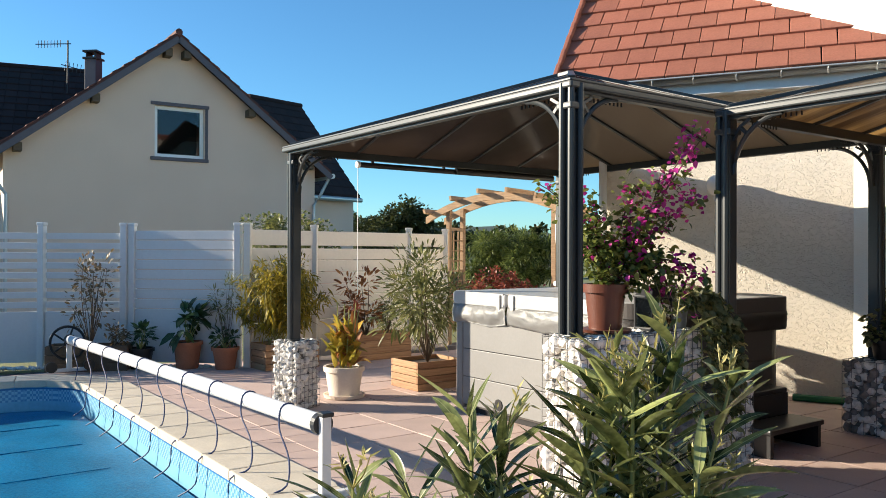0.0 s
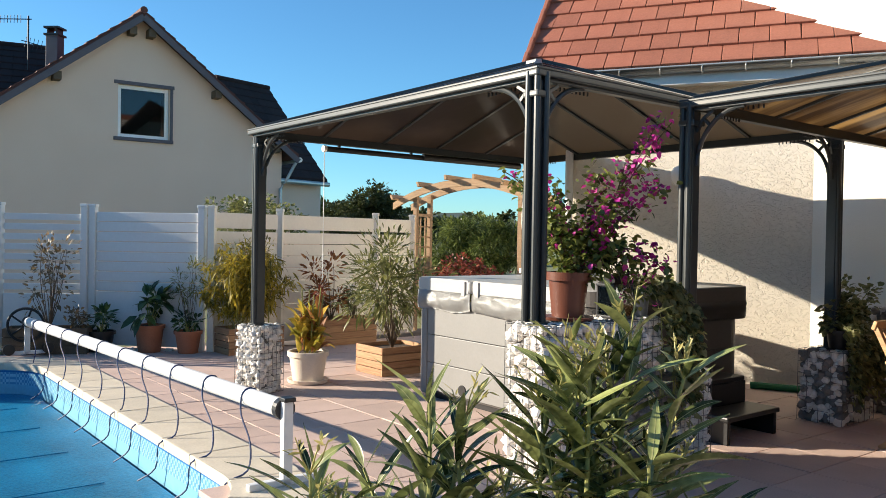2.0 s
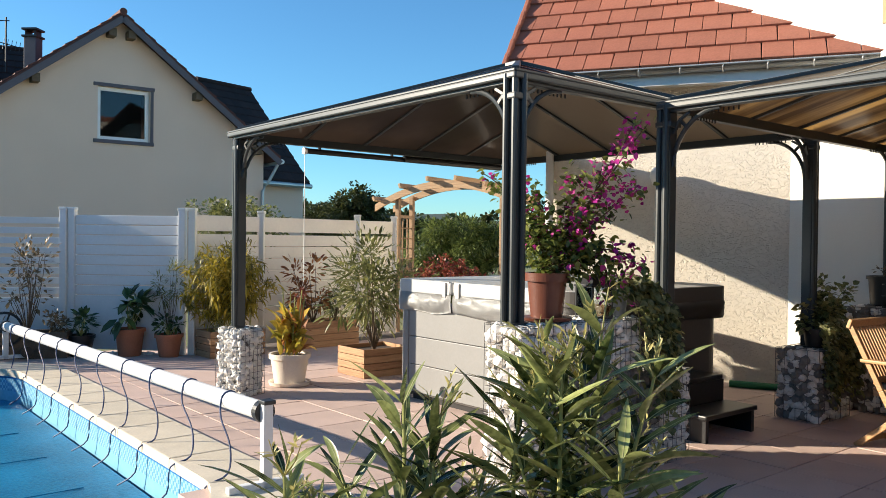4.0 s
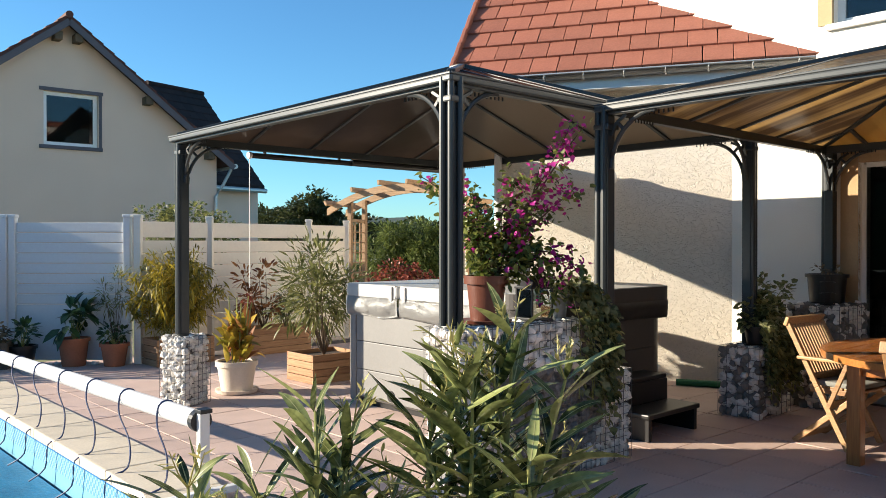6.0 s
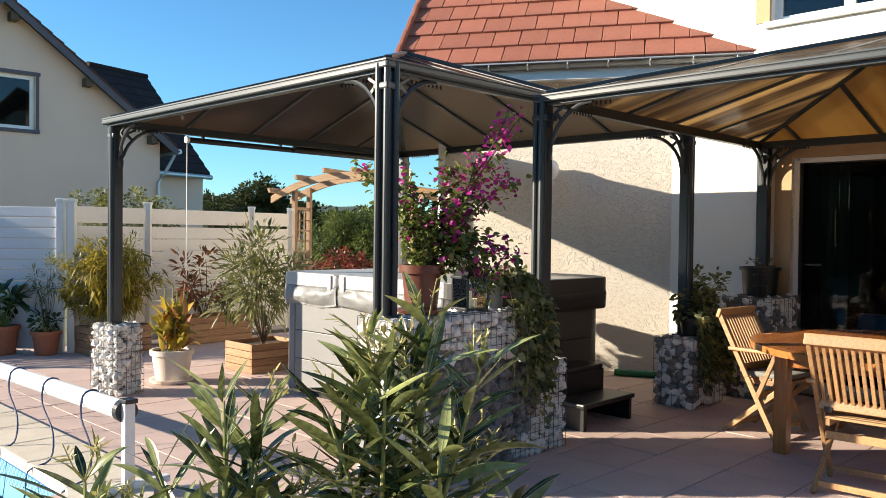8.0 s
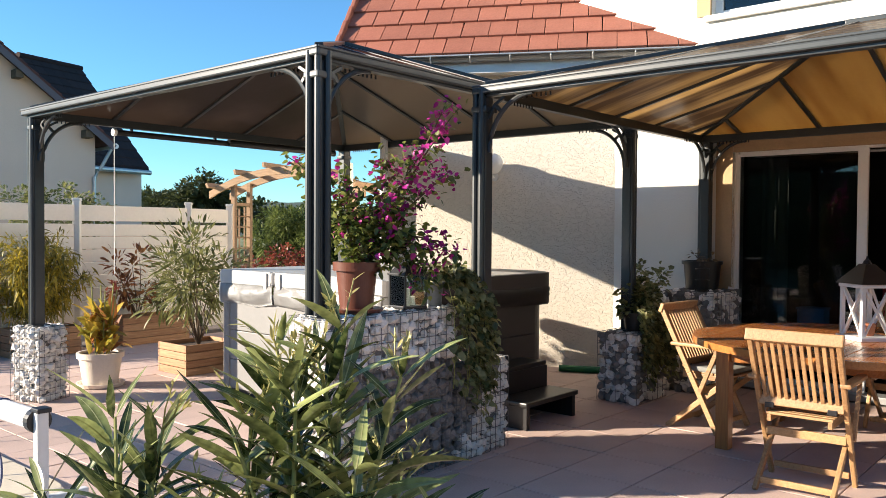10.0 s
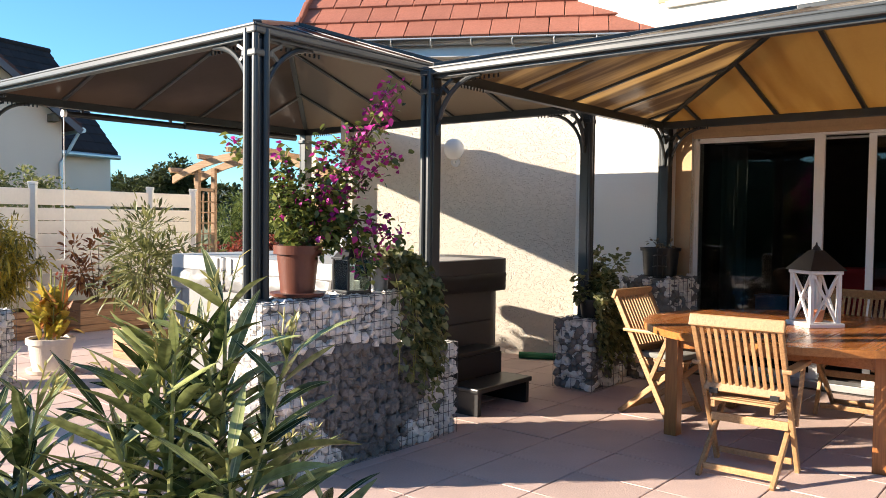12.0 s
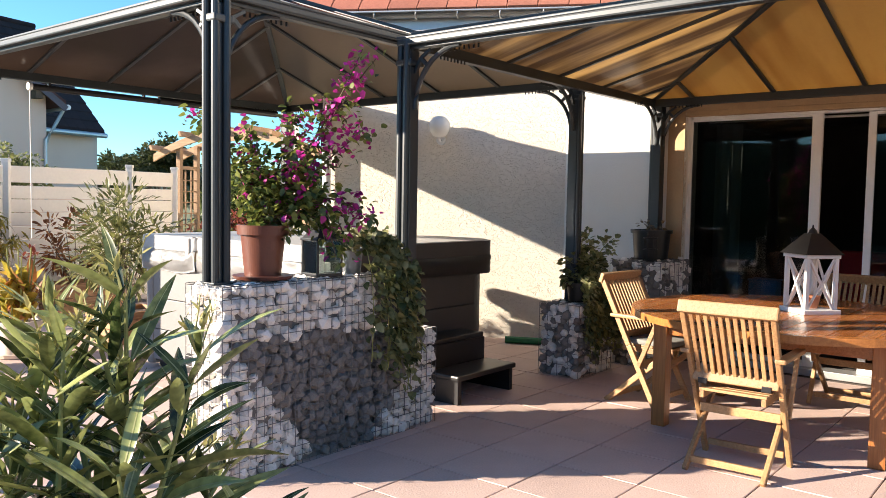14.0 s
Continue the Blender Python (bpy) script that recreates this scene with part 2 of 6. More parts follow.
L_RED = leaf_material("red_shrub_leaf", (0.16, 0.03, 0.02), (0.35, 0.1, 0.06), 0.3)


def scraped(m):
    """Worm-track relief of a scraped wall render."""
    nt = m.node_tree
    n, l = nt.nodes, nt.links
    tc, mp, v = n.new("ShaderNodeTexCoord"), n.new("ShaderNodeMapping"), n.new("ShaderNodeTexNoise")
    mp.inputs["Scale"].default_value = (1.0, 1.0, 1.5)
    v.inputs["Scale"].default_value, v.inputs["Detail"].default_value, v.inputs["Roughness"].default_value = 26, 2, 0.6
    v.inputs["Distortion"].default_value = 1.2
    l.new(tc.outputs["Object"], mp.inputs[0])
    l.new(mp.outputs[0], v.inputs["Vector"])
    ramp = n.new("ShaderNodeMapRange")
    ramp.inputs["From Min"].default_value, ramp.inputs["From Max"].default_value = 0.36, 0.47
    l.new(v.outputs["Fac"], ramp.inputs["Value"])
    bp = n.new("ShaderNodeBump")
    bp.inputs["Strength"].default_value, bp.inputs["Distance"].default_value = 0.7, 0.012
    l.new(ramp.outputs[0], bp.inputs["Height"])
    l.new(bp.outputs[0], n["Principled BSDF"].inputs["Normal"])


scraped(RENDER)


def frieze(m):
    """Small two-tone keys printed round the top of the pool liner."""
    nt = m.node_tree
    n, l = nt.nodes, nt.links
    tc, ck = n.new("ShaderNodeTexCoord"), n.new("ShaderNodeTexChecker")
    ck.inputs["Scale"].default_value = 34
    ck.inputs["Color1"].default_value, ck.inputs["Color2"].default_value = (0.1, 0.3, 0.5, 1), (0.3, 0.55, 0.68, 1)
    l.new(tc.outputs["Object"], ck.inputs["Vector"])
    l.new(ck.outputs["Color"], n["Principled BSDF"].inputs["Base Color"])


frieze(LINER_DARK)

# ---- tools for building ----
LOCAL = pose(0.711, 4.70, 0, 0, 0, 43.2)     # the terrace's own axes: u along the spa gazebo, v towards the fence


def uvz(u, v, z=0.0):
    return LOCAL @ Vector((u, v, z))


def at(u, v, z=0.0, turn=0.0):
    return LOCAL @ pose(u, v, z, 0, 0, turn)


def thing(name, m, label, category, group="", kind=""):
    ob = new(name)
    ob.empty_display_size = 0.1
    ob.matrix_world = m
    return tagged(ob, label, category, group, kind)


def link(name, mesh, parent, label=""):
    ob = new(name, mesh)
    if parent is not None:
        ob.parent = parent
    if label:
        tagged(ob, label)
    return ob


def finish(bm, name, mat, smooth=False):
    me = bpy.data.meshes.new(name)
    bmesh.ops.recalc_face_normals(bm, faces=bm.faces)
    bm.to_mesh(me)
    bm.free()
    if smooth:
        me.shade_smooth()
    for x in (mat if isinstance(mat, (list, tuple)) else [mat]):
        me.materials.append(x)
    return me


def part(name, bm, mat, parent, label="", smooth=False):
    return link(name, finish(bm, name, mat, smooth), parent, label)


def box(x0, x1, y0, y1, z0, z1, bevel=0.0, m=None, bm=None):
    own = bmesh.new()
    bmesh.ops.create_cube(own, size=1)
    bmesh.ops.transform(own, matrix=Matrix.LocRotScale(((x0 + x1) / 2, (y0 + y1) / 2, (z0 + z1) / 2), None, (abs(x1 - x0), abs(y1 - y0), abs(z1 - z0))), verts=own.verts)
    if bevel:
        bmesh.ops.bevel(own, geom=own.edges, offset=bevel, segments=2, affect="EDGES", profile=0.6)
    if m is not None:
        bmesh.ops.transform(own, matrix=m, verts=own.verts)
    return merge(bm, own)


def merge(bm, own):
    if bm is None:
        return own
    me = bpy.data.meshes.new("tmp")
    own.to_mesh(me)
    own.free()
    bm.from_mesh(me)
    bpy.data.meshes.remove(me)
    return bm


def rod(p, q, r, r2=None, seg=10, bm=None):
    """A round bar from p to q."""
    p, q = Vector(p), Vector(q)
    own = bmesh.new()
    d = q - p
    bmesh.ops.create_cone(own, cap_ends=True, segments=seg, radius1=r, radius2=r if r2 is None else r2, depth=d.length)
    bmesh.ops.transform(own, matrix=Matrix.Translation((p + q) / 2) @ d.to_track_quat("Z", "Y").to_matrix().to_4x4(), verts=own.verts)
    return merge(bm, own)


def bar(p, q, w, h, bm=None, bevel=0.0, up=(0, 0, 1)):
    """A squared bar from p to q, w wide and h high."""
    p, q = Vector(p), Vector(q)
    x = (q - p).normalized()
    y = Vector(up).cross(x).normalized()
    z = x.cross(y)
    m = Matrix((x, y, z)).transposed().to_4x4()
    m.translation = (p + q) / 2
    d = (q - p).length / 2
    return box(-d, d, -w / 2, w / 2, -h / 2, h / 2, bevel, m, bm)


def lathe(profile, seg=24, bm=None, m=None):
    """A turned shape from (radius, height) pairs."""
    own = bmesh.new()
    rings = []
    for r, z in profile:
        rings.append([own.verts.new((r * math.cos(2 * math.pi * i / seg), r * math.sin(2 * math.pi * i / seg), z)) for i in range(seg)])
    for a, b in zip(rings, rings[1:]):
        for i in range(seg):
            own.faces.new((a[i], a[(i + 1) % seg], b[(i + 1) % seg], b[i]))
    own.faces.new(rings[0][::-1])
    own.faces.new(rings[-1])
    if m is not None:
        bmesh.ops.transform(own, matrix=m, verts=own.verts)
    return merge(bm, own)


def tube(points, r, seg=6, bm=None):
    """A round cord through points; r may be one radius or a list."""
    own = bmesh.new()
    pts = [Vector(p) for p in points]
    rr = r if isinstance(r, (list, tuple)) else [r] * len(pts)
    rings = []
    for i, p in enumerate(pts):
        d = (pts[min(i + 1, len(pts) - 1)] - pts[max(i - 1, 0)]).normalized()
        a = d.orthogonal().normalized() if abs(d.z) > 0.98 else d.cross(Vector((0, 0, 1))).normalized()
        b = d.cross(a)
        rings.append([own.verts.new(p + rr[i] * (math.cos(2 * math.pi * k / seg) * a + math.sin(2 * math.pi * k / seg) * b)) for k in range(seg)])
    for a, b in zip(rings, rings[1:]):
        for k in range(seg):
            own.faces.new((a[k], a[(k + 1) % seg], b[(k + 1) % seg], b[k]))
    own.faces.new(rings[0][::-1])
    own.faces.new(rings[-1])
    return merge(bm, own)


def slab(poly, z0, z1, bm=None, bevel=0.0):
    """A prism over a plan outline of (x, y)."""
    own = bmesh.new()
    lo = [own.verts.new((x, y, z0)) for x, y in poly]
    hi = [own.verts.new((x, y, z1)) for x, y in poly]
    own.faces.new(lo[::-1])
    own.faces.new(hi)
    for i in range(len(poly)):
        j = (i + 1) % len(poly)
        own.faces.new((lo[i], lo[j], hi[j], hi[i]))
    if bevel:
        bmesh.ops.bevel(own, geom=[e for e in own.edges if abs(e.verts[0].co.z - e.verts[1].co.z) < 1e-6], offset=bevel, segments=2, affect="EDGES", profile=0.6)
    return merge(bm, own)


def prism(ring_a, ring_b, bm=None):
    """A solid between two rings of points with as many corners."""
    own = bmesh.new()
    a, b = [own.verts.new(p) for p in ring_a], [own.verts.new(p) for p in ring_b]
    own.faces.new(a[::-1])
    own.faces.new(b)
    for i in range(len(a)):
        j = (i + 1) % len(a)
        own.faces.new((a[i], a[j], b[j], b[i]))
    return merge(bm, own)


def leaves(name, rng, spots, mat, parent, length, width, droop=0.3, fold=0.25, label=""):
    """Many small leaves, each bent along its rib: spots are (place, direction, size)."""
    verts, faces = [], []
    for p, d, s in spots:
        d = d.normalized()
        side = d.cross(Vector((0, 0, 1)))
        side = side.normalized() if side.length > 0.05 else Vector((1, 0, 0))
        side = (Matrix.Rotation(rng.uniform(-0.9, 0.9), 3, d) @ side)
        nrm = side.cross(d)
        L, w = length * s, width * s / 2
        k = len(verts)
        a, b, c, e = p, p + d * L * 0.33 - Vector((0, 0, droop * L * 0.08)), p + d * L * 0.7 - Vector((0, 0, droop * L * 0.35)), p + d * L - Vector((0, 0, droop * L * 0.7))
        up = nrm * w * fold
        verts += [a, b + side * w + up, b, b - side * w + up, c + side * w * 0.8 + up, c, c - side * w * 0.8 + up, e]
        faces += [(k, k + 2, k + 1), (k, k + 3, k + 2), (k + 1, k + 2, k + 5, k + 4), (k + 2, k + 3, k + 6, k + 5), (k + 4, k + 5, k + 7), (k + 5, k + 6, k + 7)]
    me = bpy.data.meshes.new(name)
    me.from_pydata(verts, [], faces)
    me.materials.append(mat)
    me.shade_smooth()
    return link(name, me, parent, label)


def ball_dir(rng, flat=1.0):
    while True:
        v = Vector((rng.uniform(-1, 1), rng.uniform(-1, 1), rng.uniform(-1, 1)))
        if 0.05 < v.length < 1:
            v.normalize()
            v.z *= flat
            return v


# ---- ground, pool and terrace ----
P_U0, P_U1, P_V0, P_V1, P_R = -5.0, -1.31, 0.55, 6.72, 0.75
WATER = -0.3


def pool_outline(grow, n=8):
    """The pool's rounded plan in the terrace's axes, widened by grow."""
    r = P_R + grow
    out = []
    for cu, cv, a0 in ((P_U1 - P_R, P_V0 + P_R, -90), (P_U1 - P_R, P_V1 - P_R, 0), (P_U0 + P_R, P_V1 - P_R, 90), (P_U0 + P_R, P_V0 + P_R, 180)):
        for i in range(n + 1):
            a = radians(a0 + 90 * i / n)
            out.append((cu + r * math.cos(a), cv + r * math.sin(a)))
    return out


def in_pool(u, v, grow):
    x = max(abs(u - (P_U0 + P_U1) / 2) - ((P_U1 - P_U0) / 2 - P_R), 0)
    y = max(abs(v - (P_V0 + P_V1) / 2) - ((P_V1 - P_V0) / 2 - P_R), 0)
    return math.hypot(x, y) < P_R + grow


def build_ground():
    bm = bmesh.new()
    ring = pool_outline(0.05)
    cu, cv = (P_U0 + P_U1) / 2, (P_V0 + P_V1) / 2
    loops = [[bm.verts.new(uvz(u, v, -0.05)) for u, v in ring]]
    for rad in (8, 25, 80, 250, 900):
        loops.append([bm.verts.new(uvz(cu + rad * math.cos(math.atan2(v - cv, u - cu)), cv + rad * math.sin(math.atan2(v - cv, u - cu)), -0.05)) for u, v in ring])
    for a, b in zip(loops, loops[1:]):
        for i in range(len(a)):
            j = (i + 1) % len(a)
            bm.faces.new((a[i], a[j], b[j], b[i]))
    tagged(part("ground", bm, EARTH, None), "dry grass and earth round the gardens", "ground", kind="structure")


def build_pool():
    pool = thing("swimming_pool", LOCAL, "blue lined pool set in a pale stone surround", "pool", kind="structure")
    bm = bmesh.new()
    rin = pool_outline(0.0)
    zs = [0.0, -0.05, -0.068, -0.2, -1.3]
    loops = [[bm.verts.new((u, v, z)) for u, v in rin] for z in zs]
    for k, (a, b) in enumerate(zip(loops, loops[1:])):
        for i in range(len(a)):
            j = (i + 1) % len(a)
            f = bm.faces.new((a[i], b[i], b[j], a[j]))
            f.material_index = (0, 2, 1, 0)[k]
    bm.faces.new(loops[-1])
    part("liner", bm, [LINER, LINER_DARK, LINER_LINE], pool, "turquoise pool liner with a darker frieze")
    bm = bmesh.new()
    inner = pool_outline(-0.04, 16)
    cu, cv = (P_U0 + P_U1) / 2, (P_V0 + P_V1) / 2
    prev = None
    for k in range(40, 0, -1):
        f = k / 40
        loop = []
        for u, v in inner:
            x, y = cu + (u - cu) * f, cv + (v - cv) * f
            z = WATER + 0.014 * noise.noise(Vector((x * 1.3, y * 2.6, 0))) + 0.006 * noise.noise(Vector((x * 6, y * 6, 3)))
            loop.append(bm.verts.new((x, y, z)))
        if prev:
            for i in range(len(loop)):
                j = (i + 1) % len(loop)
                bm.faces.new((prev[i], prev[j], loop[j], loop[i]))
        prev = loop
    bm.faces.new(prev)
    cov = part("pool_cover", bm, COVER, None, smooth=True)
    cov.matrix_world = LOCAL
    tagged(cov, "blue bubble cover floating on the pool water", "pool cover")
    water_seams(cov)


def water_seams(cov):
    """Welded seams of the cover."""
    for v in (2.6, 3.6, 4.6, 5.6):
        pts = [(P_U0 + 0.2 + i * 0.15, v, WATER + 0.008) for i in range(int((P_U1 - P_U0 - 0.3) / 0.15))]
        part("seam", tube(pts, 0.0035, 4), COVER, cov)


def build_coping():
    cop = thing("pool_coping", LOCAL, "pale cream reconstituted stone edging round the pool", "coping", kind="structure")
    fine_in, fine_out = pool_outline(-0.03, 24), pool_outline(0.42, 24)
    pts = list(zip(fine_in, fine_out))
    # walk round the outline in stones about half a metre long
    dense = []
    for (a, b), (c, d) in zip(pts, pts[1:] + pts[:1]):
        L = math.hypot(d[0] - b[0], d[1] - b[1])
        n = max(1, round(L / 0.5))
        for i in range(n):
            t = i / n
            dense.append(((a[0] + (c[0] - a[0]) * t, a[1] + (c[1] - a[1]) * t), (b[0] + (d[0] - b[0]) * t, b[1] + (d[1] - b[1]) * t)))
    stones, run, acc = [], [dense[0]], 0.0
    for p, q in zip(dense, dense[1:] + dense[:1]):
        acc += math.hypot(q[1][0] - p[1][0], q[1][1] - p[1][1])
        run.append(q)
        if acc > 0.47:
            stones.append(run)
            run, acc = [q], 0.0
    for run in stones:
        poly = [r[0] for r in run] + [r[1] for r in run[::-1]]
        cx = sum(p[0] for p in poly) / len(poly)
        cy = sum(p[1] for p in poly) / len(poly)
        poly = [(cx + (x - cx) * 0.988, cy + (y - cy) * 0.988) for x, y in poly]
        part("stone", slab(poly, -0.04, 0.035, bevel=0.012), COPING, cop)


def build_terrace():
    ter = thing("terrace", LOCAL, "pinkish concrete paving slabs laid in a square grid", "pavement", kind="structure")
    bm = bmesh.new()
    # bed under the slabs, left open over the pool
    for u0, u1, v0, v1 in ((-9, 4.95, -9, P_V0 - 0.1), (P_U1 + 0.1, 4.95, P_V0 - 0.1, 7.3), (-9, P_U1 + 0.1, P_V1 + 0.1, 7.6)):
        box(u0, u1, v0, v1, -0.045, -0.008, bm=bm)
    part("bed", bm, JOINT, ter, "dark sandy joints")
    pitch = 0.48
    base = box(-pitch / 2 + 0.004, pitch / 2 - 0.004, -pitch / 2 + 0.004, pitch / 2 - 0.004, -0.035, 0.0, 0.004)
    me = finish(base, "slab", PAVER)
    rng = random.Random(4)
    far = bmesh.new()
    cells = []
    for i in range(-20, 10):
        for j in range(-19, 16):
            u, v = 0.39 + pitch * (i + 0.5), -0.26 + pitch * (j + 0.5)
            if u > 4.75 or in_pool(u, v, 0.1) or v > 7.2 or (v > 6.6 and u > 0.9):
                continue
            cells.append((u, v))
    cells.sort(key=lambda c: (c[0] - 1.2) ** 2 + (c[1] + 0.5) ** 2)
    for k, (u, v) in enumerate(cells):
        tilt = pose(u, v, rng.uniform(-0.002, 0.0015), rng.uniform(-0.25, 0.25), rng.uniform(-0.25, 0.25), rng.uniform(-0.25, 0.25))
        if k < 300:
            o = link("slab", me, ter)
            o.matrix_basis = tilt
        else:
            box(-pitch / 2 + 0.004, pitch / 2 - 0.004, -pitch / 2 + 0.004, pitch / 2 - 0.004, -0.035, 0.0, 0, tilt, far)
    rest = part("far_slabs", far, PAVER, ter)
    tagged(rest, kind="stuff")


# ---- the house ----
WALL_U = 4.81
WING_A = radians(162.5)
WING_D = Vector((math.cos(WING_A), math.sin(WING_A), 0))       # along the scraped wall, away from the house
WING_N = Vector((-math.sin(WING_A), math.cos(WING_A), 0))       # out of the wall, to the garden
_p = LOCAL.inverted() @ Vector((3.0, 8.79, 0))
_d = LOCAL.to_3x3().inverted() @ WING_D
CORNER = LOCAL @ (_p + _d * ((WALL_U - _p.x) / _d.x))           # where the wing meets the house
WING_L = 2.56                                                    # length of the scraped wall
EAVE_Z = 3.3


def frame_of(origin, xdir):
    x = Vector(xdir).normalized()
    y = Vector((0, 0, 1)).cross(x)
    m = Matrix((x, y, Vector((0, 0, 1)))).transposed().to_4x4()
    m.translation = origin
    return m


def build_house():
    wall = thing("wall_house", LOCAL, "smooth cream rendered wall of the main house", "wall", kind="structure")
    t = 0.3
    # openings: the sliding door and the upper window
    end = 3.3
    for v0, v1, z0, z1 in ((-0.46, end, -0.05, 2.3), (-7.5, -3.72, -0.05, 2.3), (-7.5, end, 2.3, 3.6), (-0.21, end, 3.6, 4.9), (-7.5, -1.6, 3.6, 4.9), (-7.5, end, 4.9, 6.2)):
        part("masonry", box(WALL_U, WALL_U + t, v0, v1, z0, z1), SMOOTH, wall)
    for u0, u1, v0, v1 in ((WALL_U + t, 11, end - 0.3, end), (WALL_U + t, 11, -7.5, -7.2), (10.7, 11, -7.2, end - 0.3)):
        part("masonry", box(u0, u1, v0, v1, -0.05, 6.2), SMOOTH, wall)
    roof = part("roof_house", box(WALL_U - 0.4, 11.4, -7.9, 3.35, 6.2, 6.4), TILE_RED, None)
    roof.matrix_world = LOCAL
    tagged(roof, "red tiled roof slab over the main house", "roof", kind="structure")
    room = thing("room_inside", LOCAL, "living room behind the sliding door, its dimness put into the colour", "room", kind="structure")
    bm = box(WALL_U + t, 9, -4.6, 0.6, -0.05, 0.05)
    part("floor_inside", bm, ROOM_SHADE, room)
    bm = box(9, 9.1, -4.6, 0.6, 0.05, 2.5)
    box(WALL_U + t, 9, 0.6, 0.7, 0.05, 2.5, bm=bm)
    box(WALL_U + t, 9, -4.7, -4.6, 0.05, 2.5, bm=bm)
    part("wall_inside", bm, ROOM_SHADE, room)
    part("ceiling_inside", box(WALL_U + t, 9.1, -4.7, 0.7, 2.5, 2.6), ROOM_SHADE, room)
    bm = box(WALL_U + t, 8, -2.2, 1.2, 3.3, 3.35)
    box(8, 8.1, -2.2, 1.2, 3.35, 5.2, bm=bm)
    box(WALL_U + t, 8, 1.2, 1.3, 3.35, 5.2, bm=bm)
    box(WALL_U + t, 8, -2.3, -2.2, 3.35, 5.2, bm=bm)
    part("upper_room", bm, ROOM_SHADE, room)


def build_slider():
    door = thing("door_1", LOCAL, "white sliding patio door, one leaf part open", "door", kind="structure")
    u = WALL_U + 0.08
    part("jamb", box(u, u + 0.1, -0.48, -0.46, 0.0, 2.3, 0.004), ALU, door)
    part("jamb", box(u, u + 0.1, -3.72, -3.66, 0.0, 2.3, 0.004), ALU, door)
    part("head", box(u, u + 0.1, -3.66, -0.5, 2.235, 2.3, 0.004), ALU, door)
    part("sill", box(u - 0.1, u + 0.1, -3.66, -0.5, 0.0, 0.06, 0.004), ZINC, door)
    for v0, v1, du, wl, wr in ((-0.48, -1.63, 0.0, 0.018, 0.085), (-1.97, -3.0, 0.05, 0.06, 0.06)):
        leaf = link("leaf", None, door, "white framed glass leaf")
        a, b = u + du + 0.005, u + du + 0.05
        part("frame", merge_boxes([(a, b, v0 - wl, v0, 0.06, 2.235), (a, b, v1, v1 + wr, 0.06, 2.235), (a, b, v1 + wr, v0 - wl, 2.21, 2.235), (a, b, v1 + wr, v0 - wl, 0.06, 0.11)]), ALU, leaf)
        g = part("pane", box((a + b) / 2 - 0.004, (a + b) / 2 + 0.004, v1 + wr, v0 - wl, 0.11, 2.21), GLASS, leaf)
        g.visible_shadow = False
        part("handle", box(a - 0.03, a, v1 + 0.03, v1 + 0.05, 1.0, 1.16, 0.004), ALU, leaf)
    # painted band round the opening
    ochre = material("ochre_band", (0.42, 0.28, 0.15), 0.85, vary=0.12)
    part("surround", box(WALL_U - 0.006, WALL_U + 0.05, -0.46, -0.3, 0.0, 2.4), ochre, door, "tan painted band round the opening")
    part("surround", box(WALL_U - 0.006, WALL_U + 0.05, -3.9, -0.46, 2.3, 2.4), ochre, door, "tan painted band round the opening")
    # roller shutter box over the door
    part("shutter_box", box(WALL_U + 0.0, WALL_U + 0.08, -3.72, -0.46, 2.255, 2.3, 0.006), ochre, door)
    cur = thing("curtain", LOCAL, "long grey curtain hanging inside the glass door", "curtain")
    bm = bmesh.new()
    top, bot = [], []
    for i in range(22):
        v = -0.62 - i * 0.012
        x = WALL_U + 0.36 + 0.035 * math.sin(i * 0.75) + 0.01 * math.sin(i * 2.1)
        top.append(bm.verts.new((x, v, 2.2)))
        bot.append(bm.verts.new((x + 0.012 * math.sin(i), v * 1.0, 0.08)))
    for i in range(21):
        bm.faces.new((top[i], top[i + 1], bot[i + 1], bot[i]))
    bmesh.ops.solidify(bm, geom=bm.faces, thickness=0.004)
    part("drape", bm, CURTAIN, cur, smooth=True)
    part("rail", rod((WALL_U + 0.36, -0.55, 2.23), (WALL_U + 0.36, -3.6, 2.23), 0.012), ALU, cur)
    sofa = thing("armchair", at(6.2, -1.9, 0.0, 10), "deep red upholstered armchair in the dim room", "armchair")
    part("seat", box(-0.4, 0.4, -0.4, 0.4, 0.12, 0.45, 0.05), RED_CLOTH, sofa)
    part("backrest", box(0.28, 0.45, -0.42, 0.42, 0.2, 1.0, 0.06), RED_CLOTH, sofa)
    for s in (-1, 1):
        part("armrest", box(-0.4, 0.4, s * 0.4 - 0.08, s * 0.4 + 0.08, 0.12, 0.62, 0.04), RED_CLOTH, sofa)
        for q in (-0.33, 0.33):
            part("leg", rod((q, s * 0.36, 0), (q, s * 0.36, 0.12), 0.025), BLACK, sofa)

    cab = thing("low_cabinet", at(5.75, -1.0), "dark low cabinet standing inside the patio door", "cabinet")
    part("body", box(-0.2, 0.2, -0.3, 0.3, 0.04, 0.52, 0.006), BLACK, cab)
    part("plinth", box(-0.18, 0.18, -0.28, 0.28, 0.0, 0.04), BLACK, cab)
    part("top", box(-0.22, 0.22, -0.32, 0.32, 0.52, 0.545, 0.004), BLACK, cab)
    crate = thing("storage_crate", at(5.68, -0.97, 0.546), "bright blue plastic crate on the low cabinet", "crate")
    part("body", box(-0.1, 0.1, -0.13, 0.13, 0.0, 0.16, 0.012), BLUE_PLASTIC, crate)
    part("lid", box(-0.11, 0.11, -0.14, 0.14, 0.16, 0.18, 0.008), BLUE_PLASTIC, crate)
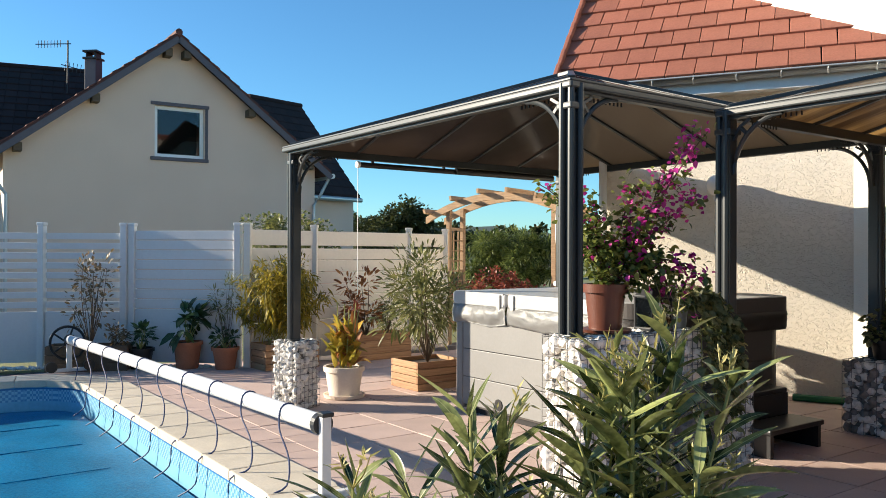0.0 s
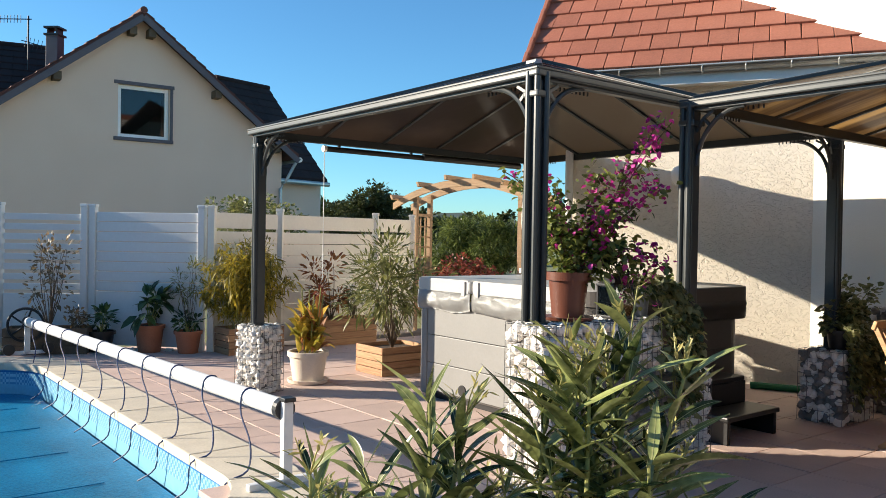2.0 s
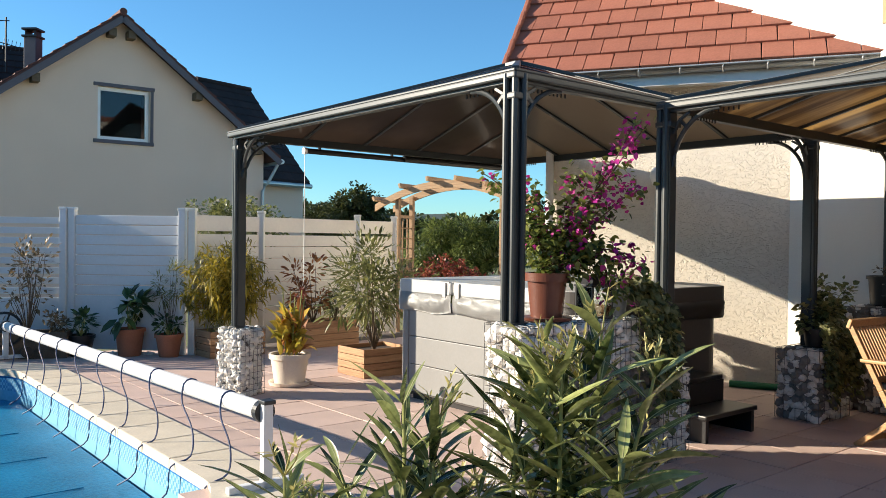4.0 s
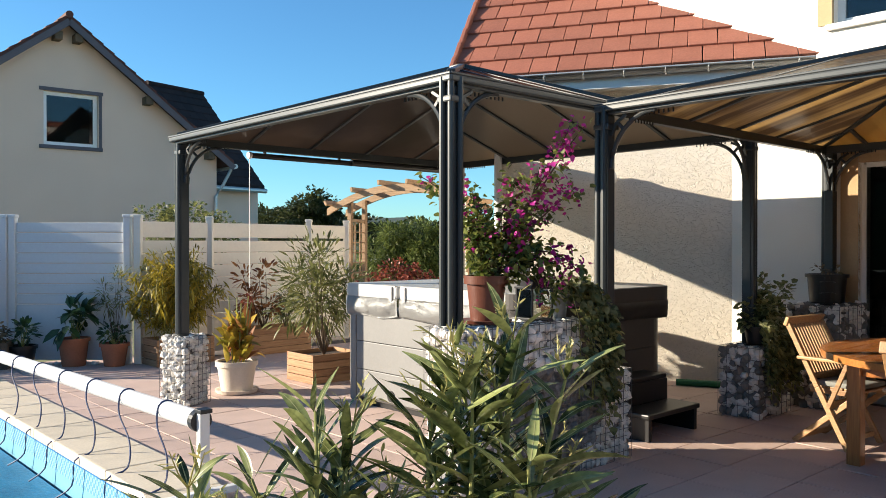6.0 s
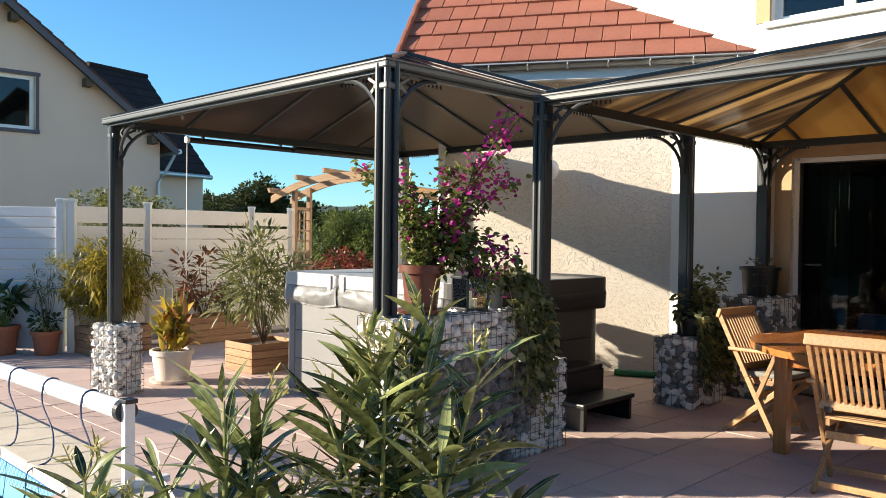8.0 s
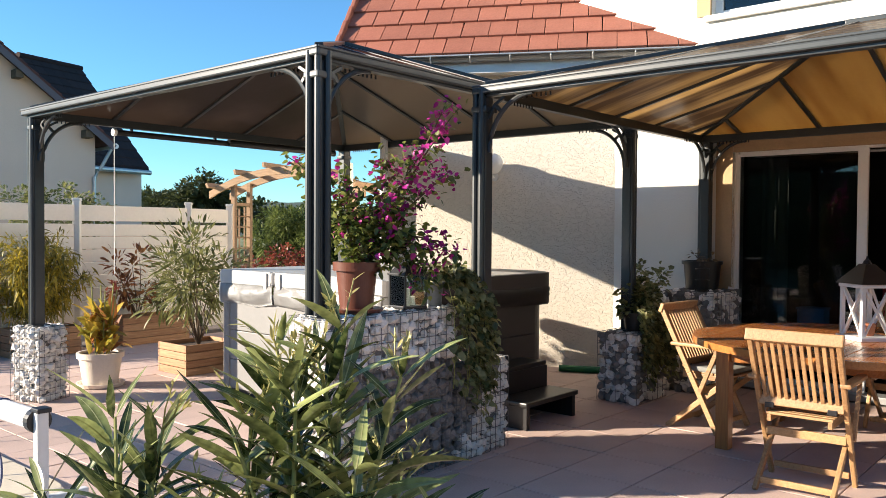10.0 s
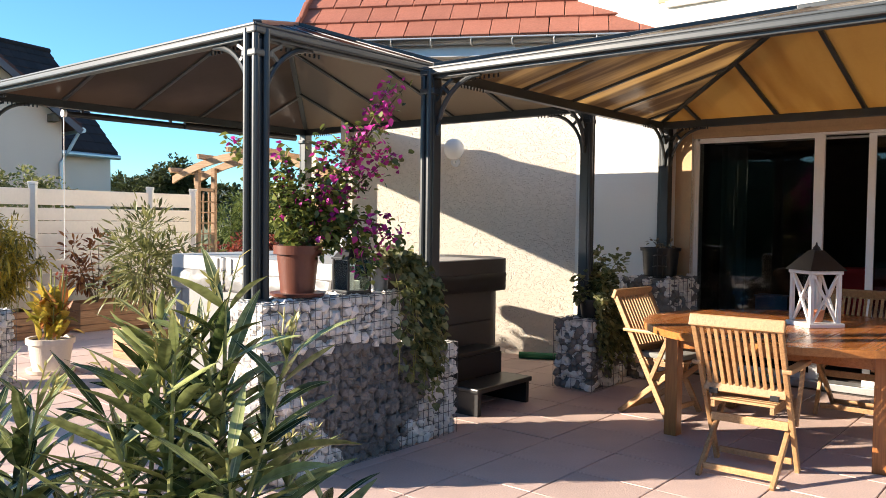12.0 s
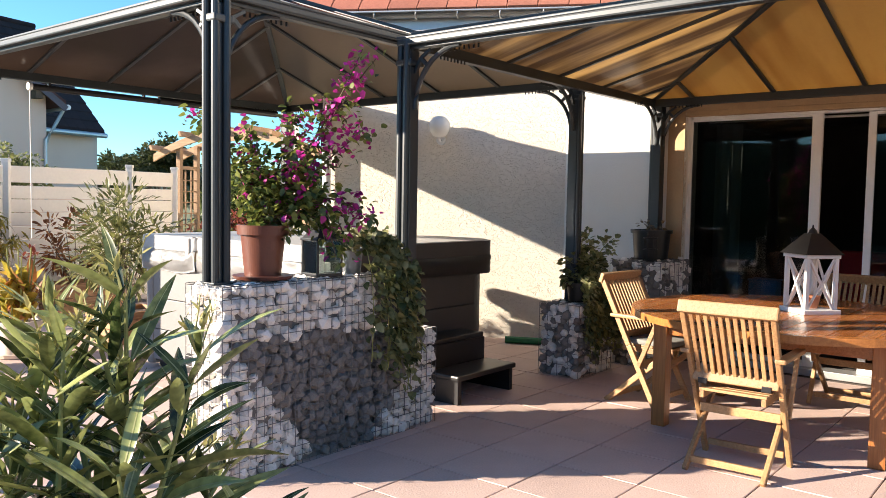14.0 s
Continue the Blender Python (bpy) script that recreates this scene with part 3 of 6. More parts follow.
    part("clip", box(-0.118, -0.11, -0.02, 0.02, 0.11, 0.175, 0.003), BLUE_PLASTIC, crate)


def merge_boxes(rows, bevel=0.004):
    bm = None
    for r in rows:
        bm = box(*r, bevel, None, bm)
    return bm


def build_upper_window():
    win = thing("window_1", LOCAL, "white upstairs window with an ochre reveal", "window", kind="structure")
    u = WALL_U + 0.14
    v0, v1, z0, z1 = -1.6, -0.21, 3.6, 4.9
    part("window_frame", merge_boxes([(u, u + 0.07, v0, v0 + 0.07, z0, z1), (u, u + 0.07, v1 - 0.07, v1, z0, z1), (u, u + 0.07, v0 + 0.07, v1 - 0.07, z0, z0 + 0.07), (u, u + 0.07, v0 + 0.07, v1 - 0.07, z1 - 0.07, z1), (u, u + 0.07, (v0 + v1) / 2 - 0.05, (v0 + v1) / 2 + 0.05, z0 + 0.07, z1 - 0.07)]), ALU, win)
    for a, b in ((v0 + 0.07, (v0 + v1) / 2 - 0.05), ((v0 + v1) / 2 + 0.05, v1 - 0.07)):
        part("pane", box(u + 0.03, u + 0.038, a, b, z0 + 0.07, z1 - 0.07), GLASS, win)
    part("window_sill", box(WALL_U - 0.05, u, v0 - 0.04, v1 + 0.04, z0 - 0.06, z0 - 0.002, 0.008), ALU, win)
    ochre = material("ochre_trim", (0.42, 0.31, 0.17), 0.8, vary=0.1)
    part("trim", box(WALL_U - 0.012, WALL_U + 0.03, v1 - 0.01, v1 + 0.13, z0, z1 + 0.1, 0.004), ochre, win)


def build_wing():
    """The low wing whose scraped wall stands askew to the house, with its tiled roof."""
    m = frame_of(CORNER, WING_D)          # x along the wall, y into the wing (-n), z up
    s = 1 if (m.to_3x3() @ Vector((0, 1, 0))).dot(WING_N) < 0 else -1
    wall = thing("wall_wing", m, "cream scraped-render wall of the low wing", "wall", kind="structure")
    part("masonry", box(0, WING_L, 0, s * 0.25, -0.05, EAVE_Z - 0.12), RENDER, wall)
    part("masonry", box(WING_L - 0.25, WING_L, s * 0.25, s * 6, -0.05, EAVE_Z - 0.12), RENDER, wall)
    roof = thing("roof_wing", m, "red-brown flat clay tiles on the low wing", "roof", kind="structure")
    over, slope = 0.38, radians(45)
    x0, x1 = -1.2, WING_L + 0.44
    cs, sn = math.cos(slope), math.sin(slope)

    def rp(x, b, h=0.0):
        """A point on the roof, b up the slope from the eave."""
        return Vector((x, s * (-over + b * cs - h * sn), EAVE_Z + 0.03 + b * sn + h * cs))
    part("deck", prism([rp(x0, 0, -0.1), rp(x1, 0, -0.1), rp(x1, 5, -0.1), rp(x0, 5, -0.1)], [rp(x0, 0, -0.02), rp(x1, 0, -0.02), rp(x1, 5, -0.02), rp(x0, 5, -0.02)]), TILE_DARK, roof)
    part("soffit", box(-0.6, WING_L + 0.2, -s * (over - 0.02), 0, EAVE_Z - 0.12, EAVE_Z - 0.09), SMOOTH, roof)
    part("fascia", box(-0.6, WING_L + 0.24, -s * over, -s * (over - 0.02), EAVE_Z - 0.16, EAVE_Z + 0.0), PVC, roof)
    # tiles
    tw, te = 0.3, 0.31
    a = [Vector((-tw / 2 + 0.004, 0, 0)), Vector((tw / 2 - 0.004, 0, 0)), Vector((tw / 2 - 0.004, te * 1.12, 0)), Vector((-tw / 2 + 0.004, te * 1.12, 0))]
    tile = prism([p + Vector((0, 0, 0.0)) for p in a], [p + Vector((0, 0, 0.03)) for p in a])
    bmesh.ops.bevel(tile, geom=tile.edges, offset=0.004, segments=1, affect="EDGES")
    me = finish(tile, "tile", TILE_RED)
    rng = random.Random(8)
    ydir = Vector((0, s * cs, sn))
    xdir = Vector((1, 0, 0))
    zdir = xdir.cross(ydir)
    flip = 1 if zdir.z > 0 else -1
    for r in range(11):
        for c in range(14):
            x = x1 - tw * (c + 0.5) - (tw / 2 if r % 2 else 0)
            if x < x0 + 0.1:
                continue
            p = rp(x, te * r - 0.03)
            if (LOCAL.inverted() @ (m @ p)).x > WALL_U + 0.25:
                continue
            mt = Matrix((xdir, ydir, zdir * flip)).transposed().to_4x4()
            mt.translation = p
            o = link("tile", me, roof)
            o.matrix_basis = mt @ pose(0, 0, 0.03 + rng.uniform(0, 0.004), -rng.uniform(4.2, 5.2), rng.uniform(-0.6, 0.6), rng.uniform(-0.7, 0.7))
    half = finish(prism([Vector((v.x * 0.5, v.y, 0)) for v in a], [Vector((v.x * 0.5, v.y, 0.03)) for v in a]), "tile", TILE_RED)
    for r in range(1, 11, 2):
        mt = Matrix((xdir, ydir, zdir * flip)).transposed().to_4x4()
        mt.translation = rp(x1 - tw / 4, te * r - 0.03)
        o = link("tile", half, roof)
        o.matrix_basis = mt @ pose(0, 0, 0.032, -4.7, 0, 0)
    # verge tiles on the free end
    for r in range(11):
        p, q = rp(x1 + 0.02, te * r - 0.02, 0.03), rp(x1 + 0.02, te * (r + 1) + 0.02, 0.05)
        part("verge_tile", bar(p, q, 0.05, 0.13, None, 0.01), TILE_RED, roof)
    # a vent tile high on the slope
    part("vent_tile", bar(rp(1.95, 1.72, 0.03), rp(1.95, 1.95, 0.1), 0.2, 0.08, None, 0.02), TILE_DARK, roof)
    gut = thing("gutter", m, "half-round zinc gutter along the wing's eave", "gutter")
    y = -s * (over + 0.06)
    prof = [(y + 0.06 * math.cos(radians(t)), EAVE_Z + 0.0 + 0.06 * math.sin(radians(t))) for t in range(180, 361, 20)]
    bm = bmesh.new()
    la = [bm.verts.new((-0.75, a, b)) for a, b in prof]
    lb = [bm.verts.new((x1, a, b)) for a, b in prof]
    for i in range(len(prof) - 1):
        bm.faces.new((la[i], la[i + 1], lb[i + 1], lb[i]))
    bmesh.ops.solidify(bm, geom=bm.faces, thickness=0.004)
    part("trough", bm, ZINC, gut, smooth=True)
    part("bead", rod((-0.75, y - s * 0.06, EAVE_Z + 0.005), (x1, y - s * 0.06, EAVE_Z + 0.005), 0.011), ZINC, gut)
    for k in range(8):
        x = -0.6 + k * 0.42
        part("bracket", tube([(x, y + 0.064 * math.cos(radians(t)), EAVE_Z + 0.064 * math.sin(radians(t))) for t in range(180, 361, 20)], 0.008, 5), ZINC, gut)
    part("downpipe", tube([(WING_L + 0.04, y, EAVE_Z - 0.05), (WING_L + 0.04, y, EAVE_Z - 0.15), (WING_L - 0.02, -s * 0.07, EAVE_Z - 0.5), (WING_L - 0.02, -s * 0.07, 0.0)], 0.045, 12), PVC, gut, "white downpipe")
    lamp = thing("wall_lamp", m @ Matrix.Translation((1.3, 0.0, 2.07)), "white opal globe lamp on the scraped wall", "lamp")
    part("base", rod((0, 0.0, 0), (0, -s * 0.05, 0), 0.05, seg=16), ALU, lamp)
    part("arm", tube([(0, -s * 0.05, 0), (0, -s * 0.12, -0.01), (0, -s * 0.15, 0.02)], 0.014, 8), ALU, lamp)
    bm = lathe([(0.04, 0.0), (0.072, 0.018), (0.104, 0.063), (0.114, 0.113), (0.104, 0.163), (0.072, 0.204), (0.027, 0.226)], 24, m=Matrix.Translation((0, -s * 0.15, 0.02)))
    part("globe", bm, GLOBE, lamp, smooth=True)


# ---- fence and what lies beyond ----
def fence_post(fence, p, h=1.83, w=0.085, mat=PVC):
    part("post", box(p[0] - w / 2, p[0] + w / 2, p[1] - w / 2, p[1] + w / 2, -0.05, h - 0.02, 0.006), mat, fence)
    part("cap", box(p[0] - w / 2 - 0.007, p[0] + w / 2 + 0.007, p[1] - w / 2 - 0.007, p[1] + w / 2 + 0.007, h - 0.02, h + 0.02, 0.008), mat, fence)


def fence_panel(fence, p, q, bottom, gap, mat=PVC, top=1.74, slats=9, thick=0.03):
    """Planks between two posts; gap between them lets light through."""
    p, q = Vector((*p, 0)), Vector((*q, 0))
    d = (q - p).normalized() * 0.05
    a, b = p + d, q - d
    z = 0.04
    pitch = (top - bottom) / slats
    part("board", bar(a + Vector((0, 0, (z + bottom - gap) / 2)), b + Vector((0, 0, (z + bottom - gap) / 2)), 0.03, bottom - gap - z, None, 0.004), mat, fence)
    for i in range(slats):
        h = pitch - gap
        zz = bottom + pitch * i + h / 2
        part("board", bar(a + Vector((0, 0, zz)), b + Vector((0, 0, zz)), thick, h, None, 0.006), mat, fence)


def build_fence():
    f1 = thing("fence", Matrix.Identity(4), "white plastic slatted fence, louvred with gaps", "fence")
    a00, a0, a, b, c = (-10.3, 7.9), (-7.98, 8.76), (-5.9, 9.705), (-4.85, 9.93), (-3.27, 9.9)
    fence_post(f1, a00)
    fence_panel(f1, a00, a0, 0.74, 0.045, slats=8, top=1.76, thick=0.018)
    fence_post(f1, a0)
    fence_post(f1, a)
    fence_post(f1, (b[0] - 0.03, b[1] - 0.02))
    fence_panel(f1, a0, a, 0.74, 0.045, slats=8, top=1.76, thick=0.018)
    fence_panel(f1, a, b, 0.74, 0.045, slats=8, top=1.76, thick=0.018)
    f2 = thing("fence", Matrix.Identity(4), "white plastic plank fence panel in the corner", "fence")
    fence_post(f2, (b[0] + 0.065, b[1] + 0.01))
    fence_post(f2, (c[0] - 0.06, c[1] - 0.0))
    fence_panel(f2, (b[0] + 0.065, b[1] + 0.01), (c[0] - 0.06, c[1]), 0.74, 0.012, slats=8, top=1.76)
    f3 = thing("fence", Matrix.Identity(4), "cream sunlit plastic plank fence with a slot near the top", "fence")
    pts = [(-3.2, 9.91), (-2.56, 10.715), (-1.48, 12.09), (-1.0, 12.7)]
    for p in pts:
        fence_post(f3, p, mat=PVC_CREAM)
    for p, q in zip(pts, pts[1:]):
        fence_panel(f3, p, q, 0.56, 0.009, PVC_CREAM, top=1.535, slats=6)
        part("board", bar(Vector((*p, 1.665)), Vector((*q, 1.665)), 0.03, 0.2, None, 0.006), PVC_CREAM, f3)


def gable_house(name, m, width, depth, eave, ridge, over, label, wallmat=NEIGHBOUR, windows=True, tiles=TILE_DARK):
    """A house whose gable faces -y of m, x across."""
    h = thing(name, m, label, "house")
    w = width / 2
    # gable wall with a window opening, built as a ring of quads
    zt = lambda x: ridge - (ridge - eave) * abs(x) / w
    bm = bmesh.new()
    wx0, wx1, wz0, wz1 = -0.5, 0.75, ridge - 2.98, ridge - 1.68
    if not windows:
        wx0 = wx1 = 0

    def ring_of(outer):
        """One wall with the window cut through it."""
        hole = [(wx0, wz0), (wx1, wz0), (wx1, wz1), (0.1, wz1), (wx0, wz1)]
        sheets = [([bm.verts.new((x, y, z)) for x, z in outer], [bm.verts.new((x, y, z)) for x, z in hole]) for y in (0, 0.3)]
        for o, q in sheets:
            for i in range(5):
                j = (i + 1) % 5
                bm.faces.new((o[i], o[j], q[j], q[i]))
        for r0, r1 in zip(sheets[0], sheets[1]):
            for i in range(5):
                j = (i + 1) % 5
                bm.faces.new((r0[i], r0[j], r1[j], r1[i]))

    def quad(poly):
        f = [bm.verts.new((x, 0, z)) for x, z in poly]
        g = [bm.verts.new((x, 0.3, z)) for x, z in poly]
        bm.faces.new(f)
        bm.faces.new(g[::-1])
        for i in range(len(poly)):
            j = (i + 1) % len(poly)
            bm.faces.new((f[i], g[i], g[j], f[j]))
    if windows:
        ring_of([(-w, -0.1), (w, -0.1), (w, eave), (0, ridge), (-w, eave)])
    else:
        quad([(-w, -0.1), (w, -0.1), (w, eave), (0, ridge), (-w, eave)])
    part("wall", bm, wallmat, h)
    part("wall", box(-w, -w + 0.3, 0.3, depth, -0.1, eave), wallmat, h)
    part("wall", box(w - 0.3, w, 0.3, depth, -0.1, eave), wallmat, h)
    part("wall", box(-w + 0.3, w - 0.3, depth - 0.3, depth, -0.1, eave), wallmat, h)
    # roof slopes with tile courses
    k = (ridge - eave) / w
    for sgn in (-1, 1):
        bm = bmesh.new()
        L = (w + over)
        prism([(0, -over, ridge + 0.02), (0, depth, ridge + 0.02), (sgn * L, depth, ridge - k * L + 0.02), (sgn * L, -over, ridge - k * L + 0.02)],
              [(0, -over, ridge + 0.12), (0, depth, ridge + 0.12), (sgn * L, depth, ridge - k * L + 0.12), (sgn * L, -over, ridge - k * L + 0.12)], bm)
        roof = part("roof", bm, tiles, h, "dark brown tiled roof slope")
        n = int(math.hypot(L, k * L) / 0.33)
        bm = bmesh.new()
        for i in range(n):
            a, b = L * i / n, L * (i + 1) / n
            za, zb = ridge - k * a + 0.13, ridge - k * b + 0.13
            y = -over
            while y < depth:
                prism([(sgn * a, y, za), (sgn * a, y + 0.29, za), (sgn * b, y + 0.29, zb), (sgn * b, y, zb)],
                      [(sgn * a, y, za + 0.015), (sgn * a, y + 0.29, za + 0.015), (sgn * b, y + 0.29, zb + 0.05), (sgn * b, y, zb + 0.05)], bm)
                y += 0.3
        c = part("tile_cover", bm, tiles, roof)
        tagged(c, kind="stuff")
        bm = bar((0, -over - 0.02, ridge - 0.03), (sgn * L, -over - 0.02, ridge - k * L - 0.03), 0.04, 0.15)
        part("barge_board", bm, VERGE, h, "grey verge board")
        for f in (0.06, 0.5, 0.93):
            x = sgn * w * f
            part("purlin", box(x - 0.09, x + 0.09, -over + 0.02, 0, ridge - k * abs(x) - 0.3, ridge - k * abs(x) - 0.1, 0.01), BARK, h, "dark timber purlin end")
        gx = sgn * (L + 0.05)
        part("gutter", rod((gx, -over, ridge - k * L + 0.02), (gx, depth, ridge - k * L + 0.02), 0.07), ZINC, h)
        part("downpipe", tube([(gx, -over + 0.25, ridge - k * L), (gx - sgn * 0.25, -0.06, ridge - k * L - 0.5), (sgn * (w - 0.05), -0.06, ridge - k * L - 0.8), (sgn * (w - 0.05), -0.06, 0)], 0.045, 8), ZINC, h)
    part("ridge_cap", rod((0, -over - 0.03, ridge + 0.14), (0, depth, ridge + 0.14), 0.09), tiles, h)
    if windows:
        win = link("window", None, h, "white window with grey stone surround")
        part("frame", merge_boxes([(wx0, wx0 + 0.09, 0.1, 0.17, wz0, wz1), (wx1 - 0.09, wx1, 0.1, 0.17, wz0, wz1), (wx0 + 0.09, wx1 - 0.09, 0.1, 0.17, wz0, wz0 + 0.09), (wx0 + 0.09, wx1 - 0.09, 0.1, 0.17, wz1 - 0.09, wz1)]), ALU, win)
        part("pane", box(wx0 + 0.09, wx1 - 0.09, 0.13, 0.14, wz0 + 0.09, wz1 - 0.09), GLASS, win)
        part("sill", box(wx0 - 0.1, wx1 + 0.1, -0.06, 0.1, wz0 - 0.09, wz0 - 0.002, 0.01), VERGE, win)
        part("lintel", box(wx0 - 0.1, wx1 + 0.12, -0.03, 0.02, wz1 + 0.002, wz1 + 0.09, 0.01), VERGE, win)
        part("shutter_rail", box(wx1 + 0.02, wx1 + 0.09, -0.03, 0.02, wz0, wz1, 0.005), VERGE, win)
        # added dark sheet that stands for the unlit room behind the pane
        part("backing", box(wx0, wx1, 0.75, 0.8, wz0 - 0.2, wz1 + 0.2), ROOM_SHADE, win)
    return h


build_ground()
build_pool()
build_coping()
build_terrace()
build_house()
build_slider()
build_upper_window()
build_wing()
build_fence()

# neighbouring houses
def far_place(bearing, dist, z=0.0, turn=0.0):
    a = radians(bearing)
    return pose(0.555 + dist * math.cos(a), dist * math.sin(a), z, 0, 0, turn)


gable_house("neighbour_house", far_place(115.6, 21.6, 0, 40), 7.7, 9, 3.85, 6.85, 0.35, "beige rendered gable house with a dark tiled roof", tiles=TILE_BROWN)

# ---- gazebos ----
def panel_cuts(length, offset, pitch=0.712):
    """Joints between roof panels of one width, shifted from the middle of the side."""
    n = int(length / pitch) + 2
    inner = [length / 2 + (k + offset) * pitch for k in range(-n, n)]
    return [0.0] + [x for x in inner if 0.12 < x < length - 0.12] + [length]


def gazebo(name, u0, u1, v0, v1, z, posts, panel_mat, label, rise=0.267, offsets=(0.5, 0.5, 0.5, 0.5)):
    """Beams on an oblong plan with a hipped roof of plastic panels between bars."""
    g = thing(name, LOCAL, label, "gazebo")
    rng = random.Random(3)
    bw, bh = 0.06, 0.07
    corners = [(u0, v0), (u1, v0), (u1, v1), (u0, v1)]
    cu, cv = (u0 + u1) / 2, (v0 + v1) / 2
    for i in range(4):
        p, q = corners[i], corners[(i + 1) % 4]
        bm = bar((*p, z - bh / 2), (*q, z - bh / 2), bw, bh, None, 0.006)
        part("beam", bm, STEEL, g)
        # gutter lip on the outside
        d = Vector((q[0] - p[0], q[1] - p[1], 0)).normalized()
        o = Vector((d.y, -d.x, 0))
        e0, e1 = Vector((*p, 0)) - d * 0.06, Vector((*q, 0)) + d * 0.06
        bm = bar(e0 + o * 0.045 + Vector((0, 0, z - 0.03)), e1 + o * 0.045 + Vector((0, 0, z - 0.03)), 0.04, 0.04, None, 0.01)
        bar(e0 + o * 0.056 + Vector((0, 0, z - 0.004)), e1 + o * 0.056 + Vector((0, 0, z - 0.004)), 0.022, 0.016, bm, 0.005)
        part("gutter_rail", bm, STEEL, g)
        L = Vector((q[0] - p[0], q[1] - p[1], 0)).length
        # curtain rings under the beam
        for k in range(9):
            for side in (0, 1):
                t = 0.2 + 0.035 * k if not side else L - 0.2 - 0.035 * k
                c = Vector((*p, 0)) + d * t - o * 0.045
                part("ring", rod(c + Vector((0, 0, z - 0.095)), c + Vector((0, 0, z - 0.07)), 0.006, seg=6), BLACK, g)
    # roof
    short = min(u1 - u0, v1 - v0) / 2
    apex = z + short * rise

    def top(x, L, h):
        return min(x, L - x, h)
    for i in range(4):
        p, q = Vector((*corners[i], 0)), Vector((*corners[(i + 1) % 4], 0))
        d = q - p
        L = d.length
        d.normalize()
        n = Vector((-d.y, d.x, 0))
        h = short
        cuts = panel_cuts(L, offsets[i])
        rp = lambda x, y, lift=0.0: p + d * x + n * y + Vector((0, 0, z + y * rise + lift))
        for a, b in zip(cuts, cuts[1:]):
            xs = sorted({a, b, *[t for t in (h, L - h, L / 2) if a < t < b]})
            ring = [(a, 0.0), (b, 0.0)] + [(x, top(x, L, h)) for x in reversed(xs)]
            ring = [r for k, r in enumerate(ring) if k == 0 or (abs(r[0] - ring[k - 1][0]) + abs(r[1] - ring[k - 1][1])) > 1e-4]
            if (abs(ring[0][0] - ring[-1][0]) + abs(ring[0][1] - ring[-1][1])) < 1e-4:
                ring.pop()
            part("roof_panel", prism([rp(x, y, 0.002) for x, y in ring], [rp(x, y, 0.012) for x, y in ring]), panel_mat[i], g)
        for a in cuts[1:-1]:
            y = top(a, L, h)
            if y > 0.1:
                part("roof_bar", bar(rp(a, 0, 0.0), rp(a, y, 0.0), 0.035, 0.035, None, 0.004), STEEL, g)
    # hips and ridge
    e = [Vector((cu - ((u1 - u0) / 2 - short), cv - ((v1 - v0) / 2 - short), apex)), Vector((cu + ((u1 - u0) / 2 - short), cv + ((v1 - v0) / 2 - short), apex))]
    for c in corners:
        t = min(e, key=lambda k: (k - Vector((*c, k.z))).length)
        part("hip", bar((*c, z + 0.01), t + Vector((0, 0, 0.01)), 0.05, 0.05, None, 0.008), STEEL, g)
    if (e[0] - e[1]).length > 0.05:
        part("ridge", bar(e[0] + Vector((0, 0, 0.01)), e[1] + Vector((0, 0, 0.01)), 0.06, 0.05, None, 0.008), STEEL, g)
    # posts with a round column in the corner, and arched brackets
    for (u, v, base, arms) in posts:
        su, sv = (1 if cu > u else -1), (1 if cv > v else -1)
        post = part("post", box(u - 0.042, u + 0.042, v - 0.042, v + 0.042, base, z - bh, 0.008), STEEL, g)
        for a, b in ((-su * 0.052, sv * 0.02), (su * 0.02, -sv * 0.052), (-su * 0.04, -sv * 0.04)):
            part("column", rod((u + a, v + b, base), (u + a, v + b, z - 0.02), 0.02, seg=10), STEEL, post)
        part("collar", box(u - 0.062, u + 0.062, v - 0.062, v + 0.062, z - bh - 0.1, z - bh - 0.06, 0.01), STEEL, post)
        part("foot_plate", box(u - 0.07, u + 0.07, v - 0.07, v + 0.07, base, base + 0.012, 0.003), STEEL, post)
        for du, dv in arms:
            arc = []
            for k in range(11):
                t = radians(9 * k)
                off = 0.045 + 0.34 * (1 - math.cos(t))
                hh = z - bh - 0.36 + 0.36 * math.sin(t)
                arc.append(Vector((u + du * off, v + dv * off, hh)))
            bracket = part("bracket", tube(arc, 0.016, 8), STEEL, g)
            mid = arc[5]
            corner = Vector((u + du * 0.045, v + dv * 0.045, z - bh - 0.01))
            part("strut", bar(mid, mid + (corner - mid) * 0.55, 0.02, 0.02, None, 0, up=(dv, du, 0.001)), STEEL, bracket)
            for tpos in ((corner + Vector((du * 0.12, dv * 0.12, 0))), (corner - Vector((0, 0, 0.13)))):
                part("strut", bar(mid + (corner - mid) * 0.55, tpos, 0.018, 0.018, None, 0, up=(dv, du, 0.001)), STEEL, bracket)
    return g


